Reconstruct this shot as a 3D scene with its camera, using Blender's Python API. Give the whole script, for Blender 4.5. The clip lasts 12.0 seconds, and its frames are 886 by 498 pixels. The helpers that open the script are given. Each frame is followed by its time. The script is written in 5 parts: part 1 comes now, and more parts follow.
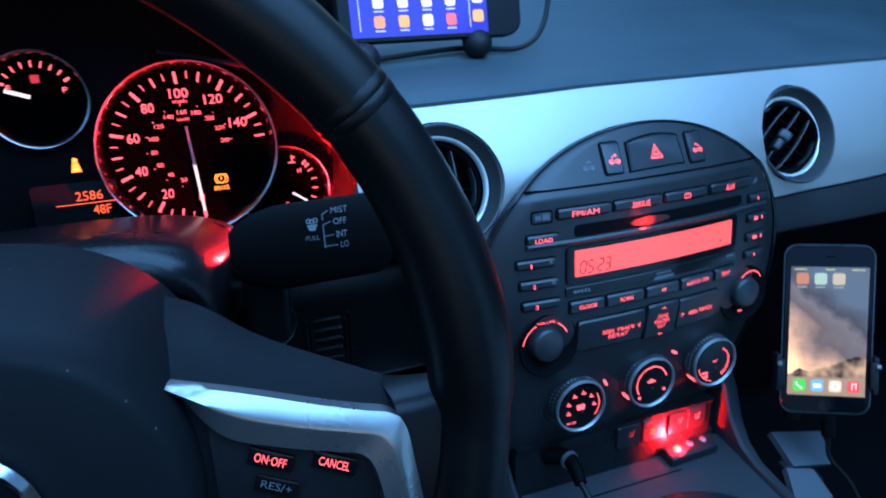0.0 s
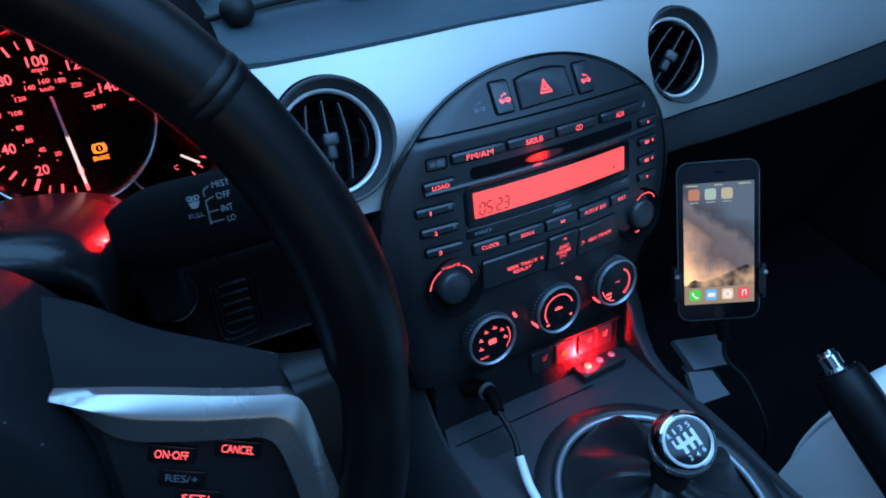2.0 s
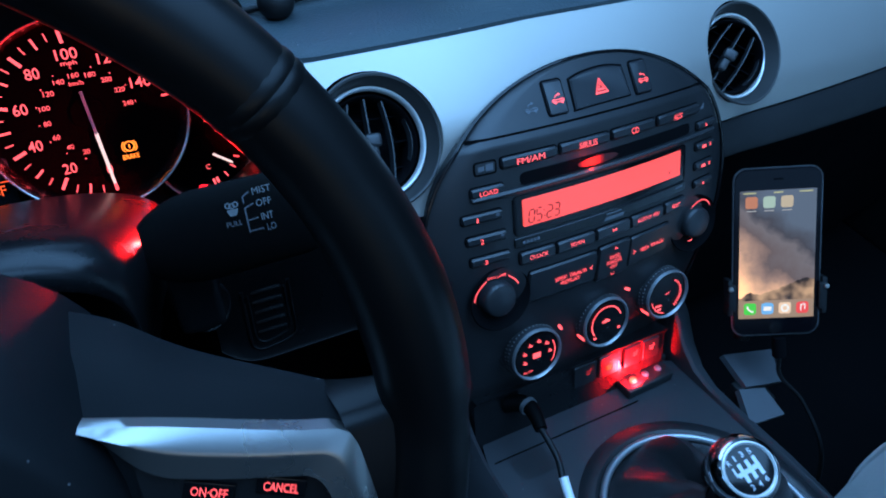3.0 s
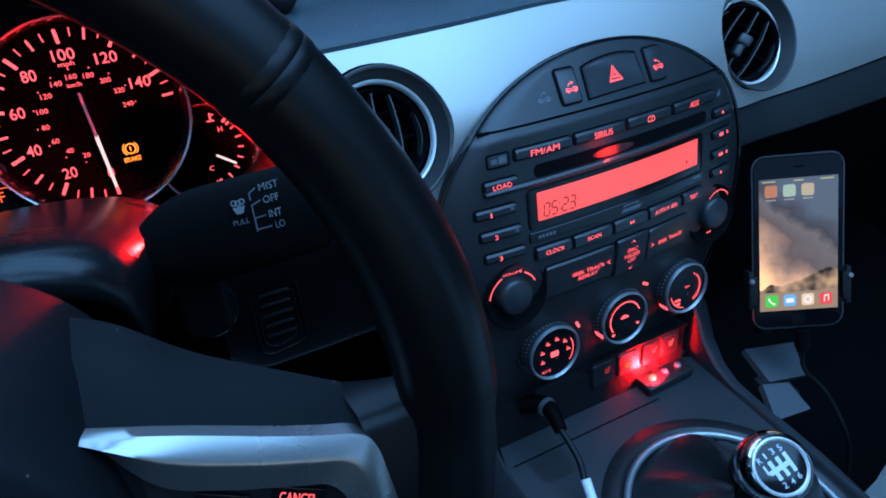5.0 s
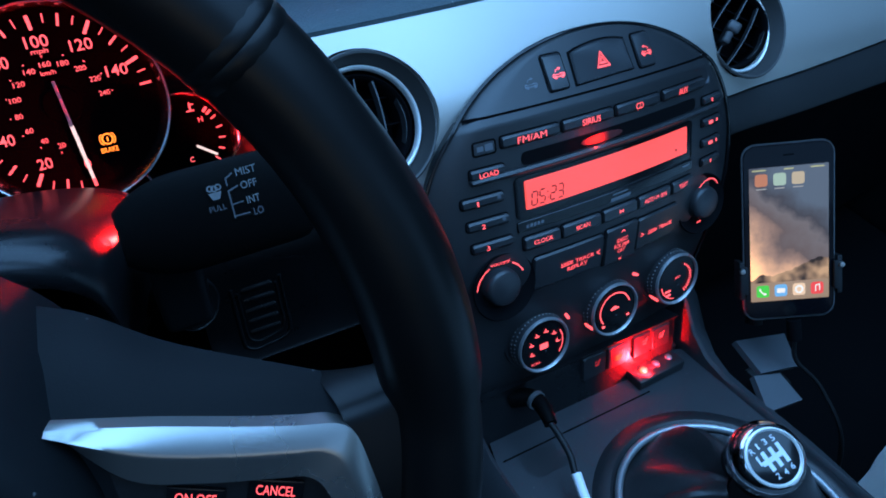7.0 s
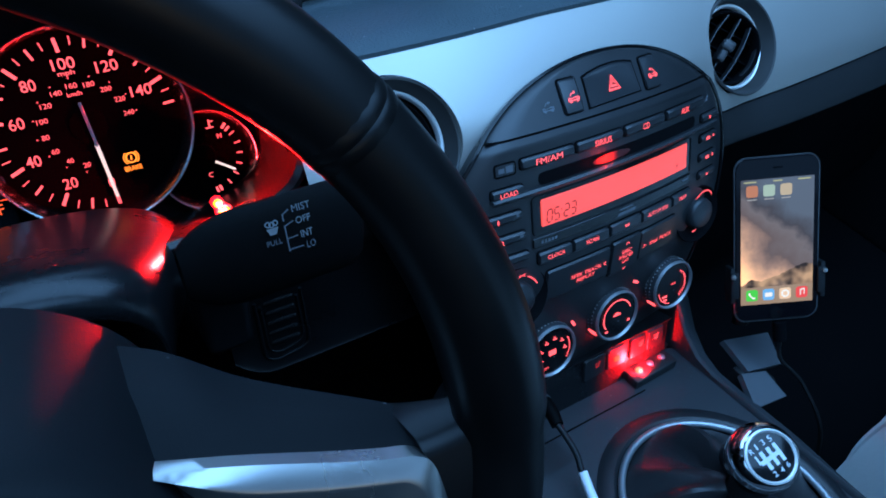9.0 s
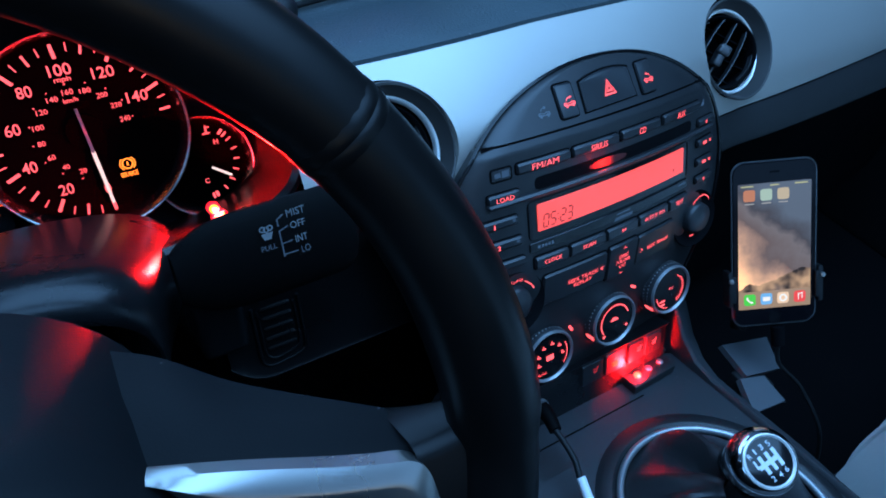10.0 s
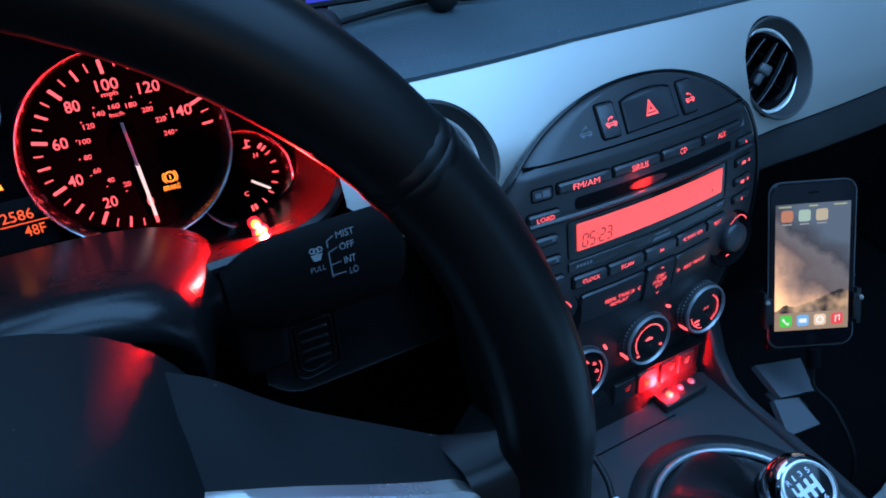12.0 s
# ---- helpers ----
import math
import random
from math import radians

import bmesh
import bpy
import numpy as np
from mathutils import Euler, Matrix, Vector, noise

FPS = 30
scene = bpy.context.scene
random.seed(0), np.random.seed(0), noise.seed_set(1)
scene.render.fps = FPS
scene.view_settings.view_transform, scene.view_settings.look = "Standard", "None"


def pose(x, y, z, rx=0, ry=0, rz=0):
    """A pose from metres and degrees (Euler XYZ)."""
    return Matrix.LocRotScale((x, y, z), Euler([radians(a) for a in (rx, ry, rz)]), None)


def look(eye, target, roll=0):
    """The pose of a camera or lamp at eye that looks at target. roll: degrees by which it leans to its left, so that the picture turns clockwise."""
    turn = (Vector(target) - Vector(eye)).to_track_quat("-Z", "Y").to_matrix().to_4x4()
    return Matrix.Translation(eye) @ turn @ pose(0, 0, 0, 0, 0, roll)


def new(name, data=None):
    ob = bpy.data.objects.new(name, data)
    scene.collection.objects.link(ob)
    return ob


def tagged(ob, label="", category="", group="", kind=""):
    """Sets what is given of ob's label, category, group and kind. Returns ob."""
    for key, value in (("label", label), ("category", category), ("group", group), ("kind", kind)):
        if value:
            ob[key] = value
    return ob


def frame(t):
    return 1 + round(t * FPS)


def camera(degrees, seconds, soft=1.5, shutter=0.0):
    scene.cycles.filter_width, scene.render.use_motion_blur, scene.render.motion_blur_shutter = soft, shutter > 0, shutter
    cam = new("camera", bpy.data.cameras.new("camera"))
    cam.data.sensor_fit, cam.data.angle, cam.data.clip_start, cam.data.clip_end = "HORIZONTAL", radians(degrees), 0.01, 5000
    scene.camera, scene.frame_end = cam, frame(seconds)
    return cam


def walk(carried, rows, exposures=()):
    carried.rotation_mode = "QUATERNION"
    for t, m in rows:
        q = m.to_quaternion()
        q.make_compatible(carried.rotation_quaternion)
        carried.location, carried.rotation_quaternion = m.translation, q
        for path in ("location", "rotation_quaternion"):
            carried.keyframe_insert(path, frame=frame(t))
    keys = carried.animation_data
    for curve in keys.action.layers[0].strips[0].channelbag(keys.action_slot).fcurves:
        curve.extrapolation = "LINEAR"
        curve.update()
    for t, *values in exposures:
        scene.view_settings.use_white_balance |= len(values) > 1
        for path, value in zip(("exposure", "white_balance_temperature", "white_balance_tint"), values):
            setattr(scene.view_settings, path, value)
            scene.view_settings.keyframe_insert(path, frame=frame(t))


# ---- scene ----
cam = camera(63.60, 12.0, 1.8, 0.5)
PATH = [
    (0, (-0.2981, -0.3052, 0.6989), (-0.1316, 0.0601, 0.4009), 5.99),
    (0.5, (-0.3002, -0.2876, 0.7112), (-0.1172, 0.0493, 0.3903), 5.22),
    (1, (-0.3111, -0.2843, 0.7271), (-0.1121, 0.0362, 0.3989), 5.62),
    (1.5, (-0.2986, -0.2927, 0.7218), (-0.0995, 0.0159, 0.3825), 3.11),
    (2, (-0.2795, -0.2993, 0.7146), (-0.0775, 0.0102, 0.3778), 6.14),
    (2.5, (-0.2692, -0.2935, 0.7034), (-0.0756, 0.0148, 0.3607), 4.57),
    (3, (-0.2810, -0.2688, 0.7011), (-0.0914, 0.0445, 0.3607), 5.77),
    (3.5, (-0.2776, -0.2586, 0.6935), (-0.0899, 0.0568, 0.3539), 5.32),
    (5.5, (-0.2822, -0.2620, 0.6871), (-0.0930, 0.0567, 0.3515), 3.64),
    (6, (-0.2813, -0.2647, 0.6858), (-0.0909, 0.0574, 0.3540), 3.41),
    (6.5, (-0.2798, -0.2656, 0.6835), (-0.0863, 0.0538, 0.3510), 3.68),
    (7, (-0.2774, -0.2593, 0.6778), (-0.0839, 0.0542, 0.3397), 4.21),
    (9, (-0.3092, -0.2391, 0.7034), (-0.0962, 0.0520, 0.3572), 7.03),
    (9.5, (-0.3085, -0.2397, 0.7035), (-0.0944, 0.0532, 0.3594), 7.00),
    (10, (-0.3074, -0.2405, 0.7027), (-0.0931, 0.0534, 0.3597), 6.79),
    (10.5, (-0.3151, -0.2308, 0.7071), (-0.1052, 0.0650, 0.3629), 7.14),
    (11, (-0.3191, -0.2271, 0.7108), (-0.1138, 0.0739, 0.3684), 6.86),
    (11.5, (-0.3169, -0.2274, 0.7090), (-0.1123, 0.0743, 0.3668), 6.72),
    (12, (-0.3168, -0.2282, 0.7073), (-0.1110, 0.0732, 0.3656), 6.59),
]
EXPO = 0.0
LIT = 2.0 ** -EXPO          # lamps and displays are set for the bare picture
EXPOSURES = [(0.0, 0.42, 6050, 10), (0.6, 0.24, 6150, 10), (1.2, 0.10, 6350, 10), (2.0, EXPO, 6500, 10), (12.0, EXPO, 6500, 10)]
walk(cam, [(t, look(eye, target, roll)) for t, eye, target, roll in PATH], EXPOSURES)

# ---- world and light: a blue dusk sky that comes in through the windscreen and side windows ----
world = bpy.data.worlds.new("dusk")
scene.world = world
world.use_nodes = True
wn = world.node_tree
sky = wn.nodes.new("ShaderNodeTexSky")
sky.sky_type, sky.sun_disc = "NISHITA", False
sky.sun_elevation, sky.sun_rotation = radians(7), radians(200)
sky.air_density, sky.dust_density, sky.ozone_density = 1.0, 0.4, 4.0
wn.nodes["Background"].inputs["Strength"].default_value = 0.13
wn.links.new(sky.outputs[0], wn.nodes["Background"].inputs["Color"])


def lamp(name, kind, energy, colour, m, size=0.01):
    data = bpy.data.lights.new(name, kind)
    data.energy, data.color = energy * LIT, colour
    if kind == "SUN":
        data.angle = size
    elif kind == "AREA":
        data.shape, data.size, data.size_y = "RECTANGLE", size[0], size[1]
    else:
        data.shadow_soft_size = size
    if kind == "SPOT":
        data.spot_size, data.spot_blend = radians(152), 0.25
    ob = new(name, data)
    ob.matrix_world = m
    return ob


# the sky's light in the openings of the folded roof, the windscreen and the side windows
BLUE = (0.200, 0.500, 1.0)
lamp("open_roof_daylight", "AREA", 22.0, BLUE, look((0.02, -0.22, 1.15), (0.03, -0.20, 0.4)), (1.05, 0.95))
lamp("windscreen_daylight", "AREA", 5.0, BLUE, look((-0.22, 0.50, 0.86), (-0.05, 0.0, 0.40)), (0.85, 0.42))
lamp("driver_window_daylight", "AREA", 1.4, BLUE, look((-0.95, -0.20, 0.88), (0.0, 0.05, 0.47)), (0.7, 0.28))
lamp("rear_window_daylight", "AREA", 0.40, BLUE, look((-0.16, -1.02, 0.96), (0.1, 0.0, 0.45)), (0.62, 0.20))

# ---- materials ----


def mat(name, colour, rough=0.5, metal=0.0, grain=600.0, bump=0.15, vary=0.25, coat=0.0, wear=18.0, rough_vary=0.12, spec=0.4, dust=0.0):
    m = bpy.data.materials.new(name)
    m.use_nodes = True
    nt = m.node_tree
    b = nt.nodes["Principled BSDF"]
    b.inputs["Metallic"].default_value = metal
    b.inputs["Coat Weight"].default_value = coat
    b.inputs["Specular IOR Level"].default_value = spec
    co = nt.nodes.new("ShaderNodeTexCoord")
    big = nt.nodes.new("ShaderNodeTexNoise")
    big.inputs["Scale"].default_value, big.inputs["Detail"].default_value = wear, 5
    fine = nt.nodes.new("ShaderNodeTexNoise")
    fine.inputs["Scale"].default_value, fine.inputs["Detail"].default_value = grain, 2
    nt.links.new(co.outputs["Object"], big.inputs["Vector"])
    nt.links.new(co.outputs["Object"], fine.inputs["Vector"])
    mix = nt.nodes.new("ShaderNodeMix")
    mix.data_type = "RGBA"
    mix.inputs[6].default_value = (*[c * (1 - vary) for c in colour], 1)
    mix.inputs[7].default_value = (*[min(1, c * (1 + vary)) for c in colour], 1)
    nt.links.new(big.outputs["Fac"], mix.inputs[0])
    colour_out = mix.outputs[2]
    if dust:
        # sparse pale specks of dust and lint
        cells = nt.nodes.new("ShaderNodeTexVoronoi")
        cells.inputs["Scale"].default_value = 95
        nt.links.new(co.outputs["Object"], cells.inputs["Vector"])
        speck = nt.nodes.new("ShaderNodeMath")
        speck.operation = "LESS_THAN"
        speck.inputs[1].default_value = 0.045
        nt.links.new(cells.outputs["Distance"], speck.inputs[0])
        over = nt.nodes.new("ShaderNodeMix")
        over.data_type = "RGBA"
        over.inputs[7].default_value = (dust, dust, dust, 1)
        nt.links.new(speck.outputs[0], over.inputs[0])
        nt.links.new(colour_out, over.inputs[6])
        colour_out = over.outputs[2]
    nt.links.new(colour_out, b.inputs["Base Color"])
    rr = nt.nodes.new("ShaderNodeMapRange")
    rr.inputs["To Min"].default_value, rr.inputs["To Max"].default_value = max(0.03, rough - rough_vary), min(1, rough + rough_vary)
    nt.links.new(big.outputs["Fac"], rr.inputs["Value"])
    nt.links.new(rr.outputs["Result"], b.inputs["Roughness"])
    if bump:
        bp = nt.nodes.new("ShaderNodeBump")
        bp.inputs["Strength"].default_value, bp.inputs["Distance"].default_value = bump, 0.0006
        nt.links.new(fine.outputs["Fac"], bp.inputs["Height"])
        nt.links.new(bp.outputs["Normal"], b.inputs["Normal"])
    return m


def glow(name, colour, strength, base=(0.02, 0.02, 0.02), rough=0.3):
    m = bpy.data.materials.new(name)
    m.use_nodes = True
    b = m.node_tree.nodes["Principled BSDF"]
    b.inputs["Base Color"].default_value = (*base, 1)
    b.inputs["Roughness"].default_value = rough
    b.inputs["Emission Color"].default_value = (*colour, 1)
    b.inputs["Emission Strength"].default_value = strength * LIT
    return m


PLASTIC = mat("grained_black_plastic", (0.0060, 0.0062, 0.0067), 0.58, grain=900, bump=0.25, spec=0.18)
PANEL = mat("satin_black_panel", (0.0105, 0.0110, 0.0120), 0.44, grain=1400, bump=0.10, spec=0.52)
PADTOP = mat("grained_dash_pad", (0.026, 0.040, 0.045), 0.60, grain=520, bump=0.9, vary=0.18, dust=0.16)
HOOD = mat("grained_hood_plastic", (0.0016, 0.0016, 0.0017), 0.28, grain=900, bump=0.10, spec=0.32)
SMOOTH = mat("smooth_black_plastic", (0.0075, 0.0078, 0.0085), 0.28, grain=1200, bump=0.03, rough_vary=0.03, spec=0.28)
HUB = mat("matt_black_hub", (0.0060, 0.0066, 0.0073), 0.55, grain=1300, bump=0.12, vary=0.15, spec=0.07, dust=0.06)
CONSOLE = mat("grained_console_plastic", (0.0215, 0.0225, 0.0245), 0.52, grain=900, bump=0.25, vary=0.15, dust=0.08)
GLOSS = mat("gloss_black", (0.005, 0.005, 0.0055), 0.12, grain=200, bump=0.0, rough_vary=0.05, spec=0.3)
BUTTON = mat("satin_button", (0.0165, 0.0172, 0.0185), 0.33, grain=1500, bump=0.06)
SILVER = mat("silver_paint", (0.42, 0.395, 0.36), 0.55, metal=0.90, grain=2600, bump=0.05, vary=0.03, wear=6, rough_vary=0.04)
TRIM = mat("satin_silver_trim", (0.36, 0.345, 0.325), 0.28, metal=0.9, grain=2000, bump=0.03, vary=0.04, rough_vary=0.04)
KNURL = mat("grey_metal_knob", (0.34, 0.35, 0.36), 0.40, metal=0.8, grain=1500, bump=0.05)
CHROME = mat("chrome", (0.80, 0.80, 0.80), 0.10, metal=1.0, bump=0.0, vary=0.03, rough_vary=0.04)
LEATHER = mat("black_leather", (0.0029, 0.0027, 0.0027), 0.38, grain=1600, bump=0.035, wear=30, spec=0.17)
STALK = mat("dull_black_plastic", (0.0021, 0.0020, 0.0020), 0.60, grain=1200, bump=0.10, spec=0.04)
MOUTH = mat("dark_silver_mouth", (0.085, 0.088, 0.092), 0.34, metal=0.85, grain=2000, bump=0.03, vary=0.05, rough_vary=0.05)
VENTLIP = mat("silver_vent_mouth", (0.060, 0.059, 0.058), 0.62, metal=0.7, grain=2000, bump=0.03, vary=0.05, rough_vary=0.05)
RINGSILVER = mat("bright_satin_ring", (0.86, 0.85, 0.82), 0.42, metal=0.6, grain=2000, bump=0.02, vary=0.03, rough_vary=0.04)
SKIRT = mat("dark_grey_skirt", (0.045, 0.047, 0.051), 0.42, metal=0.5, grain=1500, bump=0.05)
SLAT = mat("grey_black_slat", (0.030, 0.031, 0.033), 0.36, grain=1500, bump=0.05)
PLATE = mat("grey_bracket_plastic", (0.066, 0.069, 0.074), 0.55, grain=900, bump=0.15, vary=0.12)
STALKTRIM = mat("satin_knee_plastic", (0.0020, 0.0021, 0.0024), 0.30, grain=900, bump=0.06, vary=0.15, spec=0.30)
LOWPAD = mat("dark_grey_pad", (0.0120, 0.0125, 0.0130), 0.58, grain=800, bump=0.35, vary=0.15, spec=0.3)
VINYL = mat("black_boot_leather", (0.017, 0.017, 0.018), 0.42, grain=700, bump=0.22, wear=25, spec=0.34)
SEAT = mat("pale_grey_seat_leather", (0.80, 0.81, 0.77), 0.5, grain=350, bump=0.5, vary=0.08, wear=12)
CARPET = mat("dark_carpet", (0.004, 0.004, 0.0045), 0.95, grain=260, bump=1.0, spec=0.05)
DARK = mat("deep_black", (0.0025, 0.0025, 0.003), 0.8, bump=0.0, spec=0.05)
RUBBER = mat("black_rubber", (0.006, 0.006, 0.0062), 0.55, grain=500, bump=0.2, spec=0.25)
FACE = mat("gauge_face", (0.0005, 0.0005, 0.0006), 0.8, grain=1500, bump=0.0, spec=0.0)
WHITEP = mat("white_print", (0.62, 0.63, 0.65), 0.5, bump=0.0, vary=0.05)
GREYP = mat("grey_print", (0.095, 0.10, 0.11), 0.5, bump=0.0, vary=0.05)
BEZEL = mat("phone_black", (0.003, 0.003, 0.004), 0.09, bump=0, spec=0.16, rough_vary=0.02)
WHITEPL = mat("white_plastic", (0.75, 0.76, 0.78), 0.4, bump=0.0, vary=0.05)
ICONDARK = mat("lcd_dark", (0.16, 0.012, 0.012), 0.5, bump=0.0)
RED = glow("red_backlight", (1.0, 0.095, 0.115), 2.1)
REDSOFT = glow("dim_red_backlight", (1.0, 0.03, 0.035), 0.55)
DISPLAY = glow("red_display", (1.0, 0.090, 0.080), 1.15)
AMBER = glow("amber_readout", (1.0, 0.10, 0.02), 1.3)
BRAKE = glow("brake_lamp", (1.0, 0.22, 0.02), 3.0)
NEEDLE = glow("lit_needle", (1.0, 0.82, 0.80), 1.0)
LEDRED = glow("red_led", (1.0, 0.04, 0.02), 11.0)
LEDCORE = glow("orange_led_core", (1.0, 0.13, 0.004), 12.0)
LEDBODY = glow("red_led_lens", (1.0, 0.008, 0.02), 3.0)
GAUGERING = mat("dark_chrome_ring", (0.30, 0.30, 0.31), 0.24, metal=1.0, bump=0.0, vary=0.05, rough_vary=0.05)

# ---- mesh helpers ----


def thing(name, label, category, m=Matrix(), group="", kind=""):
    ob = new(name)
    ob.empty_display_size = 0.02
    ob.matrix_world = m
    return tagged(ob, label, category, group, kind)


def part(name, bm, material, parent, label="", m=None, smooth=True):
    me = bpy.data.meshes.new(name)
    bmesh.ops.recalc_face_normals(bm, faces=bm.faces)
    bm.to_mesh(me)
    bm.free()
    return share(name, me, material, parent, label, m, smooth)


def share(name, me, material, parent, label="", m=None, smooth=True):
    if material and not me.materials:
        me.materials.append(material)
    if smooth and len(me.polygons):
        me.polygons.foreach_set("use_smooth", [True] * len(me.polygons))
        me.set_sharp_from_angle(angle=radians(40))
    ob = new(name, me)
    ob.parent = parent
    if m is not None:
        ob.matrix_local = m
    return tagged(ob, label)


def solo(name, bm, material, label, category, m=Matrix(), group="", kind="", smooth=True):
    ob = part(name, bm, material, None, "", None, smooth)
    ob.matrix_world = m
    return tagged(ob, label, category, group, kind)


def rbox(w, d, h, bevel=0.002, seg=2, at=(0, 0, 0), taper=1.0):
    """A box with rounded edges; taper scales its top."""
    bm = bmesh.new()
    bmesh.ops.create_cube(bm, size=1.0)
    for v in bm.verts:
        k = taper if v.co.z > 0 else 1.0
        v.co = Vector((v.co.x * w * k, v.co.y * d * k, v.co.z * h)) + Vector(at)
    if bevel:
        bmesh.ops.bevel(bm, geom=bm.edges[:], offset=bevel, segments=seg, affect="EDGES", profile=0.6)
    return bm


def join(*bms):
    out = bmesh.new()
    for bm in bms:
        me = bpy.data.meshes.new("tmp")
        bm.to_mesh(me)
        bm.free()
        out.from_mesh(me)
        bpy.data.meshes.remove(me)
    return out


def moved(bm, m):
    bmesh.ops.transform(bm, matrix=m, verts=bm.verts)
    return bm


def lathe(profile, seg=48, close=False):
    """Turned about the y axis; profile: (radius, y)."""
    bm = bmesh.new()
    rings = []
    for r, y in profile:
        if r < 1e-6:
            rings.append([bm.verts.new((0, y, 0))])
        else:
            rings.append([bm.verts.new((r * math.cos(2 * math.pi * k / seg), y, r * math.sin(2 * math.pi * k / seg))) for k in range(seg)])
    pairs = list(zip(rings, rings[1:])) + ([(rings[-1], rings[0])] if close else [])
    for a, b in pairs:
        for k in range(seg):
            q = (k + 1) % seg
            if len(a) == 1 and len(b) == 1:
                continue
            if len(a) == 1:
                bm.faces.new((a[0], b[k], b[q]))
            elif len(b) == 1:
                bm.faces.new((a[k], b[0], a[q]))
            else:
                bm.faces.new((a[k], b[k], b[q], a[q]))
    return bm


def curve_through(points, steps=8):
    """A smooth line (Catmull-Rom) through points."""
    p = [Vector(q) for q in points]
    p = [2 * p[0] - p[1]] + p + [2 * p[-1] - p[-2]]
    out = []
    for i in range(1, len(p) - 2):
        for s in range(steps):
            t = s / steps
            out.append(0.5 * (2 * p[i] + (p[i + 1] - p[i - 1]) * t + (2 * p[i - 1] - 5 * p[i] + 4 * p[i + 1] - p[i + 2]) * t * t + (3 * p[i] - p[i - 1] - 3 * p[i + 1] + p[i + 2]) * t ** 3))
    return out + [p[-2]]


def tube(points, radius, seg=12, steps=8, closed=False, smooth_line=True):
    """A round cord along points; radius: a number or a function of 0..1."""
    line = curve_through(points, steps) if smooth_line else [Vector(q) for q in points]
    bm = bmesh.new()
    rings, n = [], len(line)
    side = None
    for i, c in enumerate(line):
        a, b = line[max(0, i - 1)], line[min(n - 1, i + 1)]
        ahead = (b - a).normalized()
        if side is None:
            side = ahead.orthogonal().normalized()
        side = (side - ahead * side.dot(ahead)).normalized()
        up = ahead.cross(side)
        r = radius(i / (n - 1)) if callable(radius) else radius
        rings.append([bm.verts.new(c + r * (math.cos(2 * math.pi * k / seg) * side + math.sin(2 * math.pi * k / seg) * up)) for k in range(seg)])
    for a, b in zip(rings, rings[1:]):
        for k in range(seg):
            bm.faces.new((a[k], a[(k + 1) % seg], b[(k + 1) % seg], b[k]))
    bm.faces.new(rings[0][::-1])
    bm.faces.new(rings[-1])
    return bm


def sheet(rows, thick=None):
    """A surface through rows of points; thick: a vector by which it gets a back and edges."""
    bm = bmesh.new()
    grid = [[bm.verts.new(p) for p in row] for row in rows]
    for a, b in zip(grid, grid[1:]):
        for k in range(len(a) - 1):
            bm.faces.new((a[k], a[k + 1], b[k + 1], b[k]))
    if thick is not None:
        back = [[bm.verts.new(Vector(p) + Vector(thick)) for p in row] for row in rows]
        for a, b in zip(back, back[1:]):
            for k in range(len(a) - 1):
                bm.faces.new((a[k], b[k], b[k + 1], a[k + 1]))
        edge = lambda g: g[0] + [r[-1] for r in g[1:]] + g[-1][-2::-1] + [r[0] for r in g[-2:0:-1]]  # noqa: E731
        e, f = edge(grid), edge(back)
        for k in range(len(e)):
            q = (k + 1) % len(e)
            bm.faces.new((e[k], f[k], f[q], e[q]))
    return bm


def round_rect(w, h, r, seg=4):
    r = min(r, w / 2 - 1e-5, h / 2 - 1e-5)
    out = []
    for cx, cz, a in ((w / 2 - r, h / 2 - r, 0), (-w / 2 + r, h / 2 - r, 90), (-w / 2 + r, -h / 2 + r, 180), (w / 2 - r, -h / 2 + r, 270)):
        for k in range(seg + 1):
            t = radians(a + 90 * k / seg)
            out.append((cx + r * math.cos(t), cz + r * math.sin(t)))
    return out


def slab(outline, at, low, high, bevel=0.0006, place=None):
    """A raised plate with that outline (x, z) about at, from height low to high above a face that place(x, z, h) gives."""
    place = place or (lambda x, z, h: (x, -h, z))
    bm = bmesh.new()
    rings = []
    for k, h in ((1.0, low), (1.0, high - bevel), (0.0, high)):
        ring = []
        for x, z in outline:
            shrink = 0 if k else bevel
            d = math.hypot(x, z) or 1
            ring.append(bm.verts.new(place(at[0] + x * (1 - shrink / d), at[1] + z * (1 - shrink / d), h)))
        rings.append(ring)
    for a, b in zip(rings, rings[1:]):
        for k in range(len(a)):
            q = (k + 1) % len(a)
            bm.faces.new((a[k], b[k], b[q], a[q]))
    bm.faces.new(rings[-1])
    return bm


